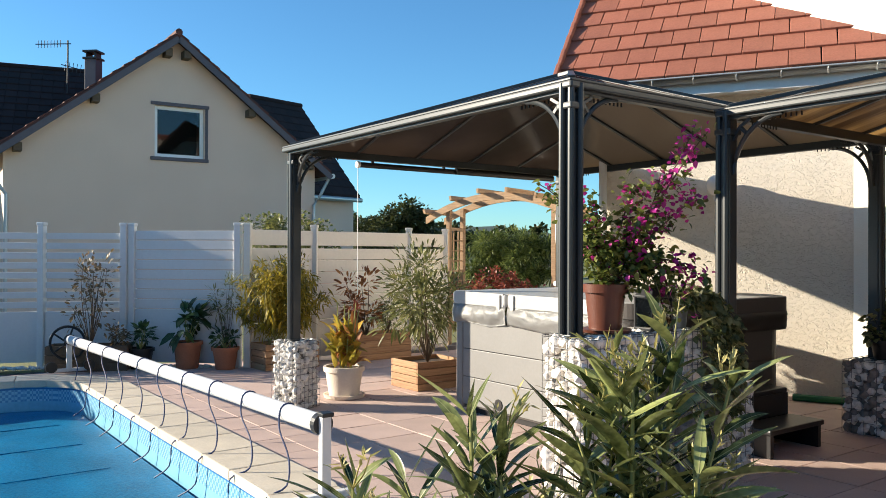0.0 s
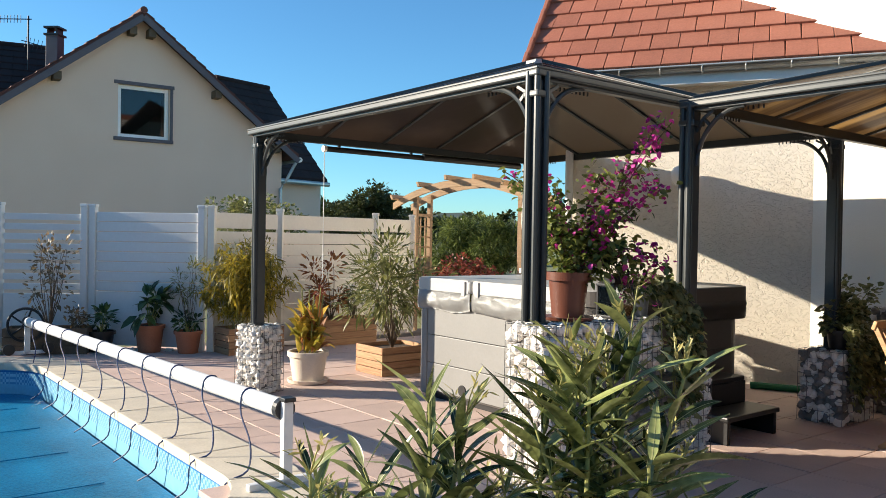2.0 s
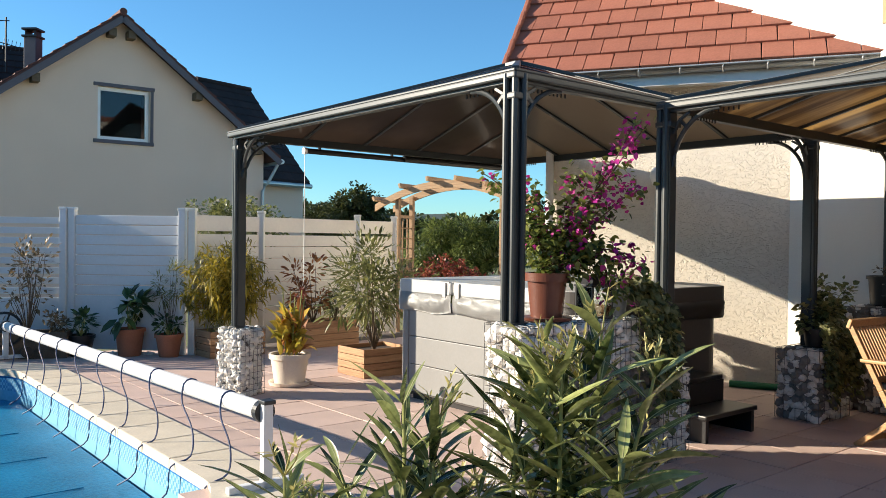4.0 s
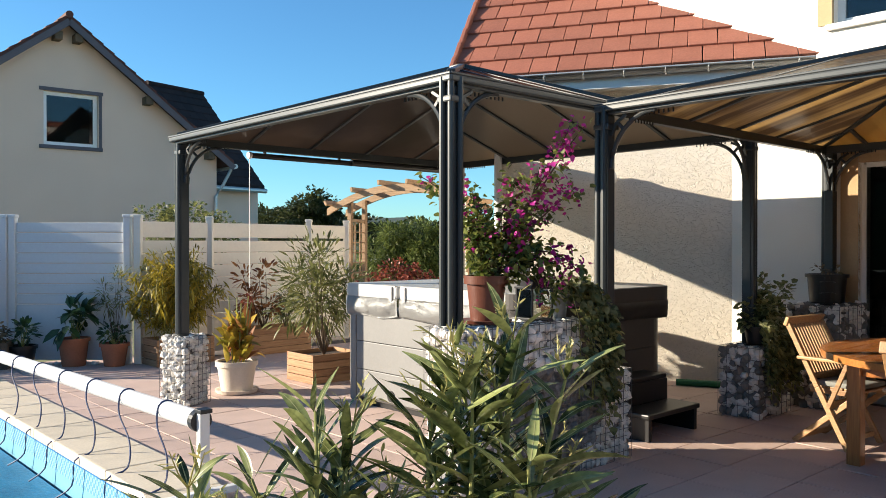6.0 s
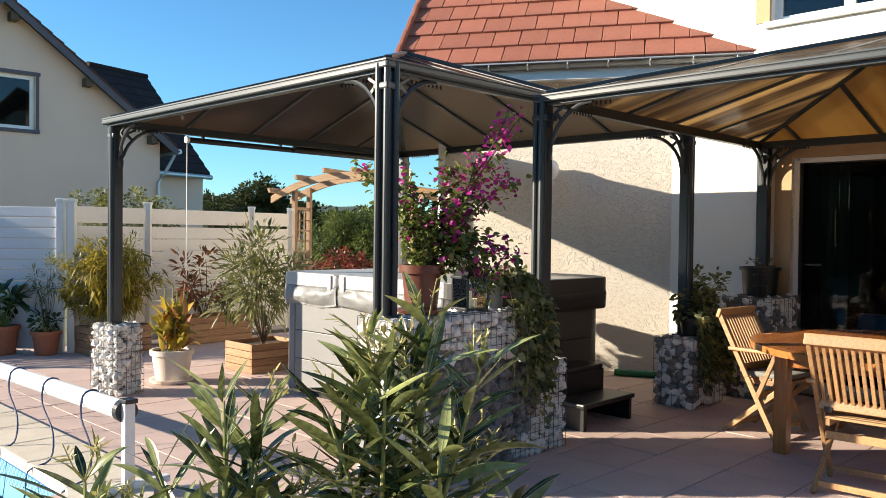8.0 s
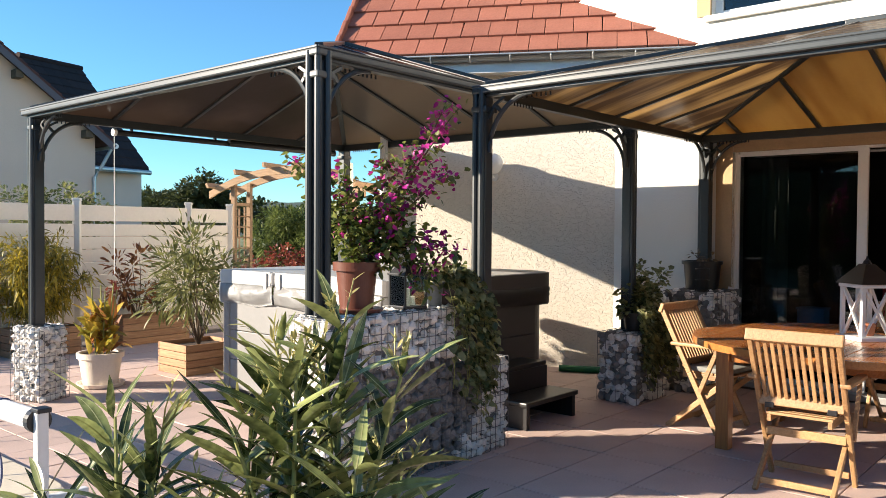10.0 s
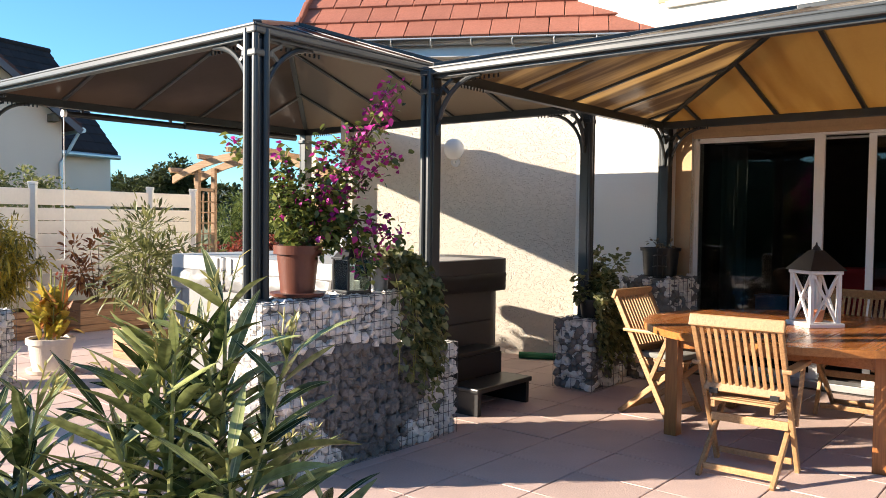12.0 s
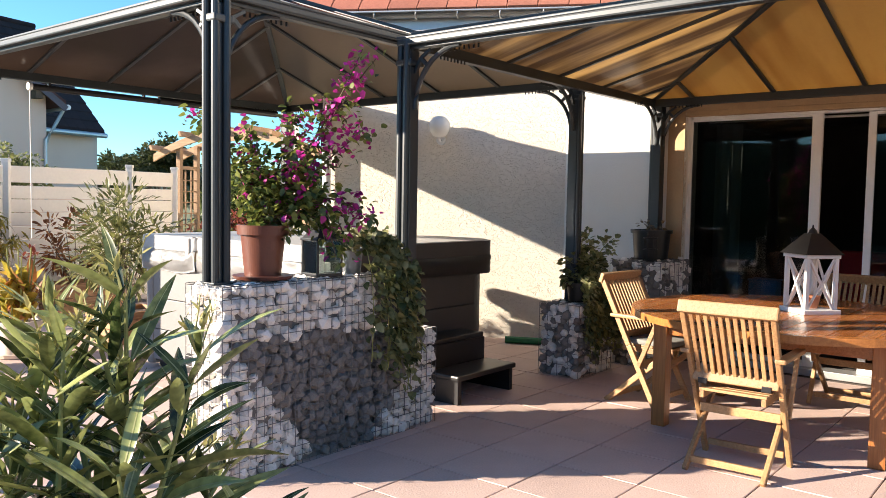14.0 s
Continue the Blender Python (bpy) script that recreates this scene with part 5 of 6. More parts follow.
CX, CY = -11.25, 19.9
on_left_house("chimney", box(CX - 0.16, CX + 0.16, CY - 0.16, CY + 0.16, 4.6, 6.55, 0.02), VERGE, "grey clad chimney with a cap")
on_left_house("chimney_cap", merge_boxes([(CX - 0.2, CX + 0.2, CY - 0.2, CY + 0.2, 6.7, 6.75), (CX - 0.2, CX + 0.2, CY - 0.2, CY + 0.2, 6.52, 6.57), (CX - 0.14, CX - 0.1, CY - 0.14, CY + 0.14, 6.57, 6.7), (CX + 0.1, CX + 0.14, CY - 0.14, CY + 0.14, 6.57, 6.7)]), BLACK_METAL)
AX, AY = -13.3, 22.0
bm = rod((AX, AY, 6.0), (AX, AY, 7.65), 0.025)
rod((AX - 0.85, AY - 0.25, 7.5), (AX + 0.1, AY, 7.55), 0.015, bm=bm)
for i in range(8):
    x = AX - 0.8 + i * 0.1
    rod((x, AY - 0.2, 7.4), (x, AY - 0.2, 7.62), 0.009, bm=bm)
rod((AX - 0.2, AY, 6.95), (AX + 0.7, AY, 6.7), 0.014, bm=bm)
for i in range(6):
    rod((AX - 0.1 + i * 0.12, AY, 6.75 - i * 0.03), (AX - 0.05 + i * 0.12, AY, 7.05 - i * 0.03), 0.008, bm=bm)
on_left_house("aerial", bm, BLACK_METAL, "thin metal rooftop aerial")


# ---- plants ----
def shoot(rng, p, tip, bend=0.15, n=8):
    """A gently bent line of points from p to tip."""
    p, tip = Vector(p), Vector(tip)
    side = Vector((rng.uniform(-1, 1), rng.uniform(-1, 1), 0)) * bend * (tip - p).length
    up = Vector((0, 0, 0.12 * (tip - p).length))
    out = []
    for i in range(n + 1):
        t = i / n
        out.append(p.lerp(tip, t) + (side + up) * math.sin(math.pi * t) * 0.6)
    return out


def along(pts, t):
    f = t * (len(pts) - 1)
    i = min(int(f), len(pts) - 2)
    return pts[i].lerp(pts[i + 1], f - i), (pts[i + 1] - pts[i]).normalized()


def long_leaves(name, rng, spots, mat, parent, length, width, droop=0.35, label="", seg=6, rib=None):
    """Lance leaves with a folded midrib, bent along their length."""
    verts, faces = [], []
    rv, rf = [], []
    for p, d, s in spots:
        d = d.normalized()
        side = d.cross(Vector((0, 0, 1)))
        side = side.normalized() if side.length > 0.05 else Vector((1, 0, 0))
        side = Matrix.Rotation(rng.uniform(-0.8, 0.8), 3, d) @ side
        nrm = side.cross(d)
        if nrm.z < 0:
            nrm = -nrm
        L = length * s * rng.uniform(0.8, 1.15)
        w = width * s * rng.uniform(0.85, 1.15) / 2
        dr = droop * rng.uniform(0.2, 1.6)
        tw = rng.uniform(-0.5, 0.5)
        k = len(verts)
        for i in range(seg + 1):
            t = i / seg
            c = p + d * L * t - Vector((0, 0, dr * L * t * t * 0.55)) + side * 0.02 * L * math.sin(3 * t + tw * 5)
            ww = w * (math.sin(math.pi * (0.06 + 0.94 * t) ** 0.85) ** 0.8 if 0 < t < 1 else 0.06)
            sd = Matrix.Rotation(tw * t, 3, d) @ side
            verts += [c + sd * ww + nrm * ww * 0.3, c, c - sd * ww + nrm * ww * 0.3]
            if rib:
                rw = 0.0016 * (1.15 - t)
                rv += [c + sd * rw + nrm * 0.0014, c - sd * rw + nrm * 0.0014]
                if i:
                    q = len(rv)
                    rf.append((q - 4, q - 3, q - 1, q - 2))
        for i in range(seg):
            a = k + 3 * i
            faces += [(a, a + 1, a + 4, a + 3), (a + 1, a + 2, a + 5, a + 4)]
    me = bpy.data.meshes.new(name)
    me.from_pydata(verts, [], faces)
    me.materials.append(mat)
    me.shade_smooth()
    ob = link(name, me, parent, label)
    if rib:
        me = bpy.data.meshes.new("ribs")
        me.from_pydata(rv, [], rf)
        me.materials.append(rib)
        tagged(link("ribs", me, ob, "pale midribs"), kind="stuff")
    return tagged(ob, kind="stuff")


def oleander(name, m, seed, tips, base_r, label, leaf=0.24, bud=0.7):
    """Tall canes with whorls of lance leaves and pale flower buds at the tips."""
    rng = random.Random(seed)
    o = thing(name, m, label, "shrub", "oleander shrubs")
    spots, buds = [], []
    for tip in tips:
        b = Vector((rng.uniform(-1, 1) * base_r, rng.uniform(-1, 1) * base_r, 0.0))
        pts = shoot(rng, b, tip, 0.06)
        L = (Vector(tip) - b).length
        part("cane", tube(pts, [0.011 - 0.007 * i / (len(pts) - 1) for i in range(len(pts))], 6), STEM_GREEN, o)
        n = max(5, int(L * 0.62 / 0.066))
        for k in range(n):
            t = 0.33 + 0.67 * k / (n - 1)
            p, d = along(pts, min(t, 0.999))
            ph = rng.uniform(0, 6.3)
            for j in range(3):
                a = ph + j * 2.09 + rng.uniform(-0.3, 0.3)
                out = Vector((math.cos(a), math.sin(a), 0))
                lift = 0.12 + 0.95 * (t - 0.38) / 0.62 + rng.uniform(-0.35, 0.35)
                spots.append((p + out * 0.006, out + d * lift + Vector((0, 0, 0.1)), rng.uniform(0.7, 1.15) * (0.75 + 0.35 * math.sin(math.pi * min(1, (t - 0.3) / 0.7)))))
        if rng.random() < bud:
            p, d = along(pts, 0.995)
            for j in range(rng.randint(3, 5)):
                lean = (d * 1.1 + ball_dir(rng) * 0.7).normalized()
                q = p + lean * rng.uniform(0.07, 0.15)
                part("flower_stalk", tube([p, p.lerp(q, 0.5) + ball_dir(rng) * 0.008, q], [0.0028, 0.0022, 0.0016], 4), L_BUD, o)
                for i in range(rng.randint(3, 6)):
                    r = p.lerp(q, rng.uniform(0.55, 1.0))
                    buds.append((r, lean * 0.8 + ball_dir(rng) * 0.7, rng.uniform(0.6, 1.25)))
    long_leaves("leaves", rng, spots, L_OLEANDER, o, leaf, 0.033, 0.35, rib=L_RIB)
    if buds:
        long_leaves("blossom", rng, buds, L_BUD, o, 0.036, 0.009, 0.1, "pale yellow flower buds", 3)
    return o


def fan(rng, n, rx, ry, z0, z1, tilt=0.5):
    out = []
    for i in range(n):
        a = rng.uniform(0, 6.28)
        r = math.sqrt(rng.random())
        x, y = rx * r * math.cos(a), ry * r * math.sin(a)
        out.append((x, y, z1 - (z1 - z0) * r ** 1.5 * rng.uniform(0.4, 1.1)))
    return out


_r = random.Random(21)
oleander("oleander", pose(0.83, 2.14, 0), 1, fan(_r, 12, 0.34, 0.25, 0.68, 1.17) + [(0.06, 0.0, 1.24), (-0.1, 0.05, 1.19), (0.2, 0, 1.13)], 0.14, "sunlit green oleander with pale buds beside the terrace")
oleander("oleander", pose(0.34, 2.16, 0), 2, fan(_r, 11, 0.33, 0.2, 0.55, 0.98) + [(0.02, 0, 1.04), (0.12, 0.04, 1.0)], 0.1, "lower oleander with long leaves and bud clusters")
oleander("oleander", pose(0.06, 1.94, 0), 3, fan(_r, 8, 0.26, 0.18, 0.5, 0.8) + [(0.03, 0, 0.9)], 0.08, "small oleander at the edge of the row")


def pot_on(thing_, r0, r1, h, mat, rim=0.02, soil=True, label="", z=0.0):
    prof = [(r0 * 0.96, z), (r0, z + 0.01), (r1 - 0.01, z + h - rim * 2), (r1 + 0.008, z + h - rim * 2), (r1 + 0.01, z + h), (r1 - 0.015, z + h), (r1 - 0.02, z + h - 0.03)]
    part("pot", lathe(prof, 56), mat, thing_, label, smooth=False)
    if soil:
        part("soil", lathe([(r1 - 0.021, z + h - 0.032), (r1 - 0.022, z + h - 0.022)], 20), SOIL, thing_)


def bushy(parent, rng, base, centre, radii, n, mat, length, width, lean=0.4, twigs=14, stem_mat=BARK, name="leaves", stem_r=0.008, long=False, hollow=0.35, up=0.3):
    """Twigs from base into an uneven cloud of leaves."""
    c, base = Vector(centre), Vector(base)
    lobes = [(c + Vector((rng.uniform(-1, 1) * radii[0] * 0.62, rng.uniform(-1, 1) * radii[1] * 0.62, rng.uniform(-1, 1) * radii[2] * 0.7)), rng.uniform(0.28, 0.55)) for _ in range(twigs)]
    for q, _ in lobes:
        part("twig", tube(shoot(rng, base, q, 0.1, 6), [stem_r * (1 - 0.1 * i) for i in range(7)], 5), stem_mat, parent)
    spots = []
    for i in range(n):
        q, f = lobes[rng.randrange(len(lobes))]
        d = ball_dir(rng)
        p = q + Vector((d.x * radii[0], d.y * radii[1], d.z * radii[2])) * f * rng.random() ** 0.5
        spots.append((p, d + (p - c) * 0.8 / max(radii) + Vector((0, 0, up)), rng.uniform(0.6, 1.25)))
    if long:
        return long_leaves(name, rng, spots, mat, parent, length, width, 0.5, seg=3)
    ob = leaves(name, rng, spots, mat, parent, length, width)
    return tagged(ob, kind="stuff")


def wooden_planter(parent, lx, ly, h, mat=PINE, rows=4):
    t = 0.022
    hh = h / rows
    for k in range(rows):
        z = k * hh + 0.003
        for s in (-1, 1):
            part("slat", box(-lx / 2, lx / 2, s * ly / 2 - t / 2, s * ly / 2 + t / 2, z, z + hh - 0.006, 0.004), mat, parent)
            b = box(-ly / 2 + t / 2, ly / 2 - t / 2, -t / 2, t / 2, z, z + hh - 0.006, 0.004)
            o = part("slat", b, mat, parent)
            o.matrix_basis = pose(s * (lx / 2 - t / 2), 0, 0, 0, 0, 90)
    part("soil", box(-lx / 2 + t, lx / 2 - t, -ly / 2 + t, ly / 2 - t, h - 0.08, h - 0.045), SOIL, parent)


# front planter with a grey-green shrub
pl = thing("planter", at(1.78, 3.98, 0, 0), "square slatted pine planter with a leafy willow-like shrub", "planter")
wooden_planter(pl, 0.62, 0.5, 0.31)
rng = random.Random(31)
bushy(pl, rng, (0, 0, 0.25), (0.0, 0.0, 1.0), (0.56, 0.56, 0.56), 1500, L_SHRUB, 0.12, 0.027, twigs=20, stem_r=0.007, long=True, up=0.4)

pl = thing("planter", pose(-1.78, 11.05, 0, 0, 0, 45), "low slatted pine trough against the fence", "planter")
wooden_planter(pl, 0.95, 0.4, 0.36)
rng = random.Random(32)
bushy(pl, rng, (-0.15, 0, 0.3), (-0.25, 0.0, 0.85), (0.3, 0.2, 0.4), 340, L_CANNA_RED, 0.12, 0.035, twigs=9)
bushy(pl, rng, (0.2, 0, 0.3), (0.2, 0.0, 0.7), (0.3, 0.2, 0.25), 400, L_SHRUB, 0.1, 0.018, twigs=9, long=True)

bam = thing("planter", pose(-2.72, 9.97, 0, 0, 0, 45), "pine planter full of golden arching bamboo", "planter")
wooden_planter(bam, 0.75, 0.4, 0.33)
rng = random.Random(33)
spots = []
for i in range(46):
    a = rng.uniform(0, 6.28)
    r = rng.random() ** 0.6
    tip = Vector((0.7 * r * math.cos(a), 0.5 * r * math.sin(a), 1.42 - 0.55 * r * r + rng.uniform(-0.2, 0.12)))
    pts = shoot(rng, (rng.uniform(-0.25, 0.25), rng.uniform(-0.1, 0.1), 0.28), tip, 0.12)
    part("cane", tube(pts, 0.004, 4), STEM_GREEN, bam)
    for k in range(105):
        p, d = along(pts, rng.uniform(0.25, 1.0))
        spots.append((p + ball_dir(rng) * 0.07, d * 0.3 + ball_dir(rng) + Vector((0, 0, -0.35)), rng.uniform(0.6, 1.2)))
long_leaves("leaves", rng, spots, L_BAMBOO, bam, 0.12, 0.022, 0.7, "", 3)

# plants under the corner fence
box1 = thing("planter", pose(-5.05, 9.4, 0, 0, 0, 18), "dark weathered wooden trough with a half-bare shrub", "planter")
wooden_planter(box1, 0.95, 0.35, 0.32, BARK, 3)
rng = random.Random(34)
bushy(box1, rng, (0.0, 0, 0.28), (0.02, 0, 0.95), (0.36, 0.25, 0.52), 330, L_DRY, 0.07, 0.03, twigs=22, stem_r=0.007)
bushy(box1, rng, (0.3, 0, 0.28), (0.32, 0, 0.48), (0.18, 0.15, 0.2), 160, L_DRY, 0.06, 0.03, twigs=6, name="low_leaves")
wheel = thing("iron_wheel", pose(-5.19, 9.15, 0.36, 90, 0, 18), "old dark cast-iron wheel fixed to the front of the trough", "wheel")
bm = bmesh.new()
tube([(0.2 * math.cos(2 * math.pi * i / 32), 0.2 * math.sin(2 * math.pi * i / 32), 0) for i in range(33)], 0.016, 6, bm)
part("rim", bm, BLACK_METAL, wheel)
for k in range(5):
    a = 2 * math.pi * k / 5
    part("spoke", rod((0, 0, 0), (0.19 * math.cos(a), 0.19 * math.sin(a), 0), 0.011), BLACK_METAL, wheel)
part("hub", rod((0, 0, -0.03), (0, 0, 0.03), 0.035, seg=12), BLACK_METAL, wheel)

p1 = thing("potted_plant", pose(-4.5, 9.62, 0), "small dark-leaved plant in a black pot", "plant", "pots along the fence")
pot_on(p1, 0.12, 0.165, 0.26, BLACK)
rng = random.Random(35)
bushy(p1, rng, (0, 0, 0.24), (0, 0, 0.42), (0.17, 0.17, 0.15), 70, L_DARK, 0.14, 0.045, twigs=7, stem_mat=STEM_GREEN)
p2 = thing("potted_plant", pose(-3.92, 9.72, 0), "glossy broad-leaved plant in a terracotta pot", "plant", "pots along the fence")
pot_on(p2, 0.135, 0.18, 0.34, TERRACOTTA)
bushy(p2, rng, (0, 0, 0.3), (0, 0, 0.62), (0.24, 0.22, 0.2), 60, L_DARK, 0.24, 0.095, twigs=8, stem_mat=STEM_GREEN)
p3 = thing("potted_plant", pose(-3.42, 9.72, 0), "sparse reddish plant in a terracotta pot", "plant", "pots along the fence")
pot_on(p3, 0.12, 0.165, 0.28, TERRACOTTA)
bushy(p3, rng, (0, 0, 0.25), (0, 0, 0.42), (0.17, 0.16, 0.13), 80, L_DARK, 0.09, 0.04, twigs=8, stem_mat=STEM_GREEN)
bushy(p3, rng, (-0.02, 0.05, 0.25), (-0.06, 0.08, 0.85), (0.26, 0.15, 0.38), 260, L_SHRUB, 0.1, 0.014, twigs=10, long=True, name="thin_leaves", stem_r=0.004)

can = thing("potted_plant", pose(-1.46, 8.02, 0), "yellow and red canna in a cream plastic pot", "plant")
pot_on(can, 0.15, 0.2, 0.32, POT_WHITE, 0.025)
part("saucer", lathe([(0.17, 0.0), (0.2, 0.005), (0.215, 0.04), (0.2, 0.04), (0.19, 0.015)], 28), POT_WHITE, can)
rng = random.Random(36)
sp, sr = [], []
for i in range(105):
    a = rng.uniform(0, 6.28)
    out = Vector((math.cos(a), math.sin(a), rng.uniform(0.4, 2.6)))
    q = Vector((rng.uniform(-0.1, 0.1), rng.uniform(-0.1, 0.1), rng.uniform(0.3, 0.62)))
    (sr if i % 4 == 0 else sp).append((q, out, rng.uniform(0.6, 1.1)))
long_leaves("leaves", rng, sp, L_CANNA, can, 0.34, 0.09, 0.7)
long_leaves("red_leaves", rng, sr, L_CANNA_RED, can, 0.34, 0.08, 0.7, "reddish withering leaves")
for i in range(5):
    x, y = rng.uniform(-0.08, 0.08), rng.uniform(-0.08, 0.08)
    part("stalk", tube([(x, y, 0.28), (x * 1.4, y * 1.4, 0.6), (x * 2, y * 2, 0.88 + 0.1 * rng.random())], 0.007, 6), STEM_GREEN, can)
long_leaves("flower", rng, [(Vector((0.1, 0.05, 0.88)) + ball_dir(rng) * 0.06, ball_dir(rng) + Vector((0, 0, 1)), 1) for _ in range(16)], L_RED, can, 0.09, 0.03, 0.3, "dark red flower spike", 3)

# ---- on the main gabion ----
bou = thing("bougainvillea", at(0.29, 0.0, 1.005), "magenta bougainvillea in a brown plastic pot on the gabion", "plant")
bou.matrix_world = Matrix.Translation(uvz(0.29, 0.0, 1.005))
pot_on(bou, 0.095, 0.128, 0.29, TERRA_PLASTIC, 0.025)
part("saucer", lathe([(0.13, 0.0), (0.15, 0.004), (0.16, 0.022), (0.145, 0.022)], 24), TERRA_PLASTIC, bou)
rng = random.Random(37)
sp, sm = [], []
branches = [((0.1, 0, 0.55), (0.36, 0, 0.85), (0.48, -0.03, 1.2), 0.75, 0.5), ((0.03, 0, 0.5), (0.12, 0.03, 0.72), (0.16, 0.0, 0.86), 0.3, 0.8), ((-0.08, 0, 0.5), (-0.2, 0, 0.78), (-0.36, 0, 0.86), 0.06, 0.45),
            ((0.15, 0.0, 0.5), (0.36, 0.05, 0.66), (0.5, 0.0, 0.8), 0.75, 0.6), ((0.15, -0.03, 0.45), (0.34, -0.05, 0.5), (0.42, -0.06, 0.16), 0.3, 0.6), ((0.08, 0.03, 0.4), (0.25, 0, 0.62), (0.3, 0, 0.92), 0.8, 0.7),
            ((0.0, 0.05, 0.4), (-0.05, 0.1, 0.6), (-0.08, 0.1, 0.8), 0.12, 0.8), ((0.0, -0.05, 0.35), (-0.07, -0.05, 0.5), (-0.1, 0, 0.68), 0.08, 0.9), ((0.06, 0, 0.35), (0.12, -0.05, 0.5), (0.2, -0.1, 0.62), 0.4, 0.9),
            ((0.2, 0.0, 0.5), (0.42, 0.0, 0.45), (0.52, 0.02, 0.3), 0.6, 0.5), ((0.02, 0, 0.3), (-0.02, -0.05, 0.45), (0.02, -0.08, 0.55), 0.05, 1.0), ((0.1, 0, 0.35), (0.14, 0, 0.42), (0.22, 0.0, 0.42), 0.1, 1.0), ((0.25, 0, 0.7), (0.42, 0, 1.0), (0.55, 0, 1.16), 0.85, 0.35),
            ((0.2, 0.0, 0.4), (0.33, 0.0, 0.36), (0.36, 0.0, 0.1), 0.3, 0.55)]
for c1, c2, tip, pink, dens in branches:
    pts = []
    a, b, c, d = [Vector((q[0] * 1.08, q[1], q[2] * 1.03)) for q in ((0, 0, 0.26), c1, c2, tip)]
    for i in range(13):
        t = i / 12
        pts.append(a * (1 - t) ** 3 + b * 3 * t * (1 - t) ** 2 + c * 3 * t * t * (1 - t) + d * t ** 3)
    part("branch", tube(pts, [0.008 - 0.005 * i / 12 for i in range(13)], 5), BARK, bou)
    for k in range(int(250 * dens)):
        t = rng.uniform(0.2, 1.0)
        p, dd = along(pts, min(t, 0.999))
        spread = 0.13 * (1.2 - 0.65 * t) * dens ** 0.3 + 0.025
        p = p + ball_dir(rng) * spread * rng.random() ** 0.5
        if rng.random() < pink * (0.85 * t * t):
            sm.append((p + ball_dir(rng) * 0.02, ball_dir(rng), rng.uniform(0.7, 1.2)))
            sm.append((p + ball_dir(rng) * 0.02, ball_dir(rng), rng.uniform(0.7, 1.2)))
        else:
            sp.append((p, ball_dir(rng) + dd * 0.4, rng.uniform(0.6, 1.2)))
tagged(leaves("leaves", rng, sp, L_BOUG, bou, 0.05, 0.032), kind="stuff")
tagged(leaves("bract_foliage", rng, sm, L_BRACT, bou, 0.038, 0.032, label="magenta papery bracts"), kind="stuff")

bl = thing("lantern", at(0.66, -0.06, 1.004, -10), "black metal lantern with glass sides and white candles", "lantern")
part("base", box(-0.085, 0.085, -0.085, 0.085, 0, 0.018, 0.004), BLACK_METAL, bl)
part("top", box(-0.09, 0.09, -0.09, 0.09, 0.2, 0.215, 0.004), BLACK_METAL, bl)
part("roof", prism([(-0.08, -0.08, 0.215), (0.08, -0.08, 0.215), (0.08, 0.08, 0.215), (-0.08, 0.08, 0.215)], [(-0.04, -0.04, 0.275), (0.04, -0.04, 0.275), (0.04, 0.04, 0.275), (-0.04, 0.04, 0.275)]), BLACK_METAL, bl)
part("ring", tube([(0.04 * math.cos(2 * math.pi * i / 20), 0, 0.31 + 0.04 * math.sin(2 * math.pi * i / 20)) for i in range(21)], 0.004, 5), BLACK_METAL, bl)
for x in (-1, 1):
    for y in (-1, 1):
        part("post", box(x * 0.078 - 0.006, x * 0.078 + 0.006, y * 0.078 - 0.006, y * 0.078 + 0.006, 0.018, 0.2), BLACK_METAL, bl)
for k in range(4):
    b = box(-0.07, 0.07, 0.076, 0.079, 0.02, 0.198)
    bmesh.ops.transform(b, matrix=Matrix.Rotation(k * math.pi / 2, 4, "Z"), verts=b.verts)
    part("pane", b, GLASS_CLEAR, bl).visible_shadow = False
part("candle", rod((-0.02, 0, 0.018), (-0.02, 0, 0.12), 0.03, seg=16), CANDLE, bl)
part("candle", rod((0.04, 0.02, 0.018), (0.04, 0.02, 0.07), 0.026, seg=16), CANDLE, bl)


def ivy(parent, rng, n, region, mat, length=0.045, width=0.045, name="leaves"):
    """Leaves over a drape; region(rng) gives place and outward direction."""
    spots = []
    for i in range(n):
        p, d = region(rng)
        spots.append((p, d + ball_dir(rng) * 0.8 + Vector((0, 0, -0.3)), rng.uniform(0.6, 1.3)))
    return tagged(leaves(name, rng, spots, mat, parent, length, width, 0.6), kind="stuff")


iv = thing("potted_ivy", at(0.9, -0.04, 1.004), "variegated ivy trailing from a zinc pot down the gabion", "plant")
pot_on(iv, 0.065, 0.085, 0.15, POT_GREY, 0.012)
rng = random.Random(38)
strands = []
for i in range(16):
    x = rng.uniform(-0.02, 0.38)
    drop = rng.uniform(-0.75, -0.1)
    pts = [Vector((0, 0, 0.15)), Vector((x * 0.5, -0.12, 0.22)), Vector((x * 0.9, -0.2, 0.0)), Vector((x, -0.2 - 0.03 * rng.random(), drop * 0.5)), Vector((x + rng.uniform(-0.04, 0.04), -0.19, drop))]
    strands.append(pts)
    part("strand", tube(pts, 0.003, 4), STEM_GREEN, iv)


def on_strand(rng):
    p, d = along(strands[rng.randrange(len(strands))], rng.uniform(0.15, 1.0))
    return p + ball_dir(rng) * 0.045, Vector((0.1, -1, 0))


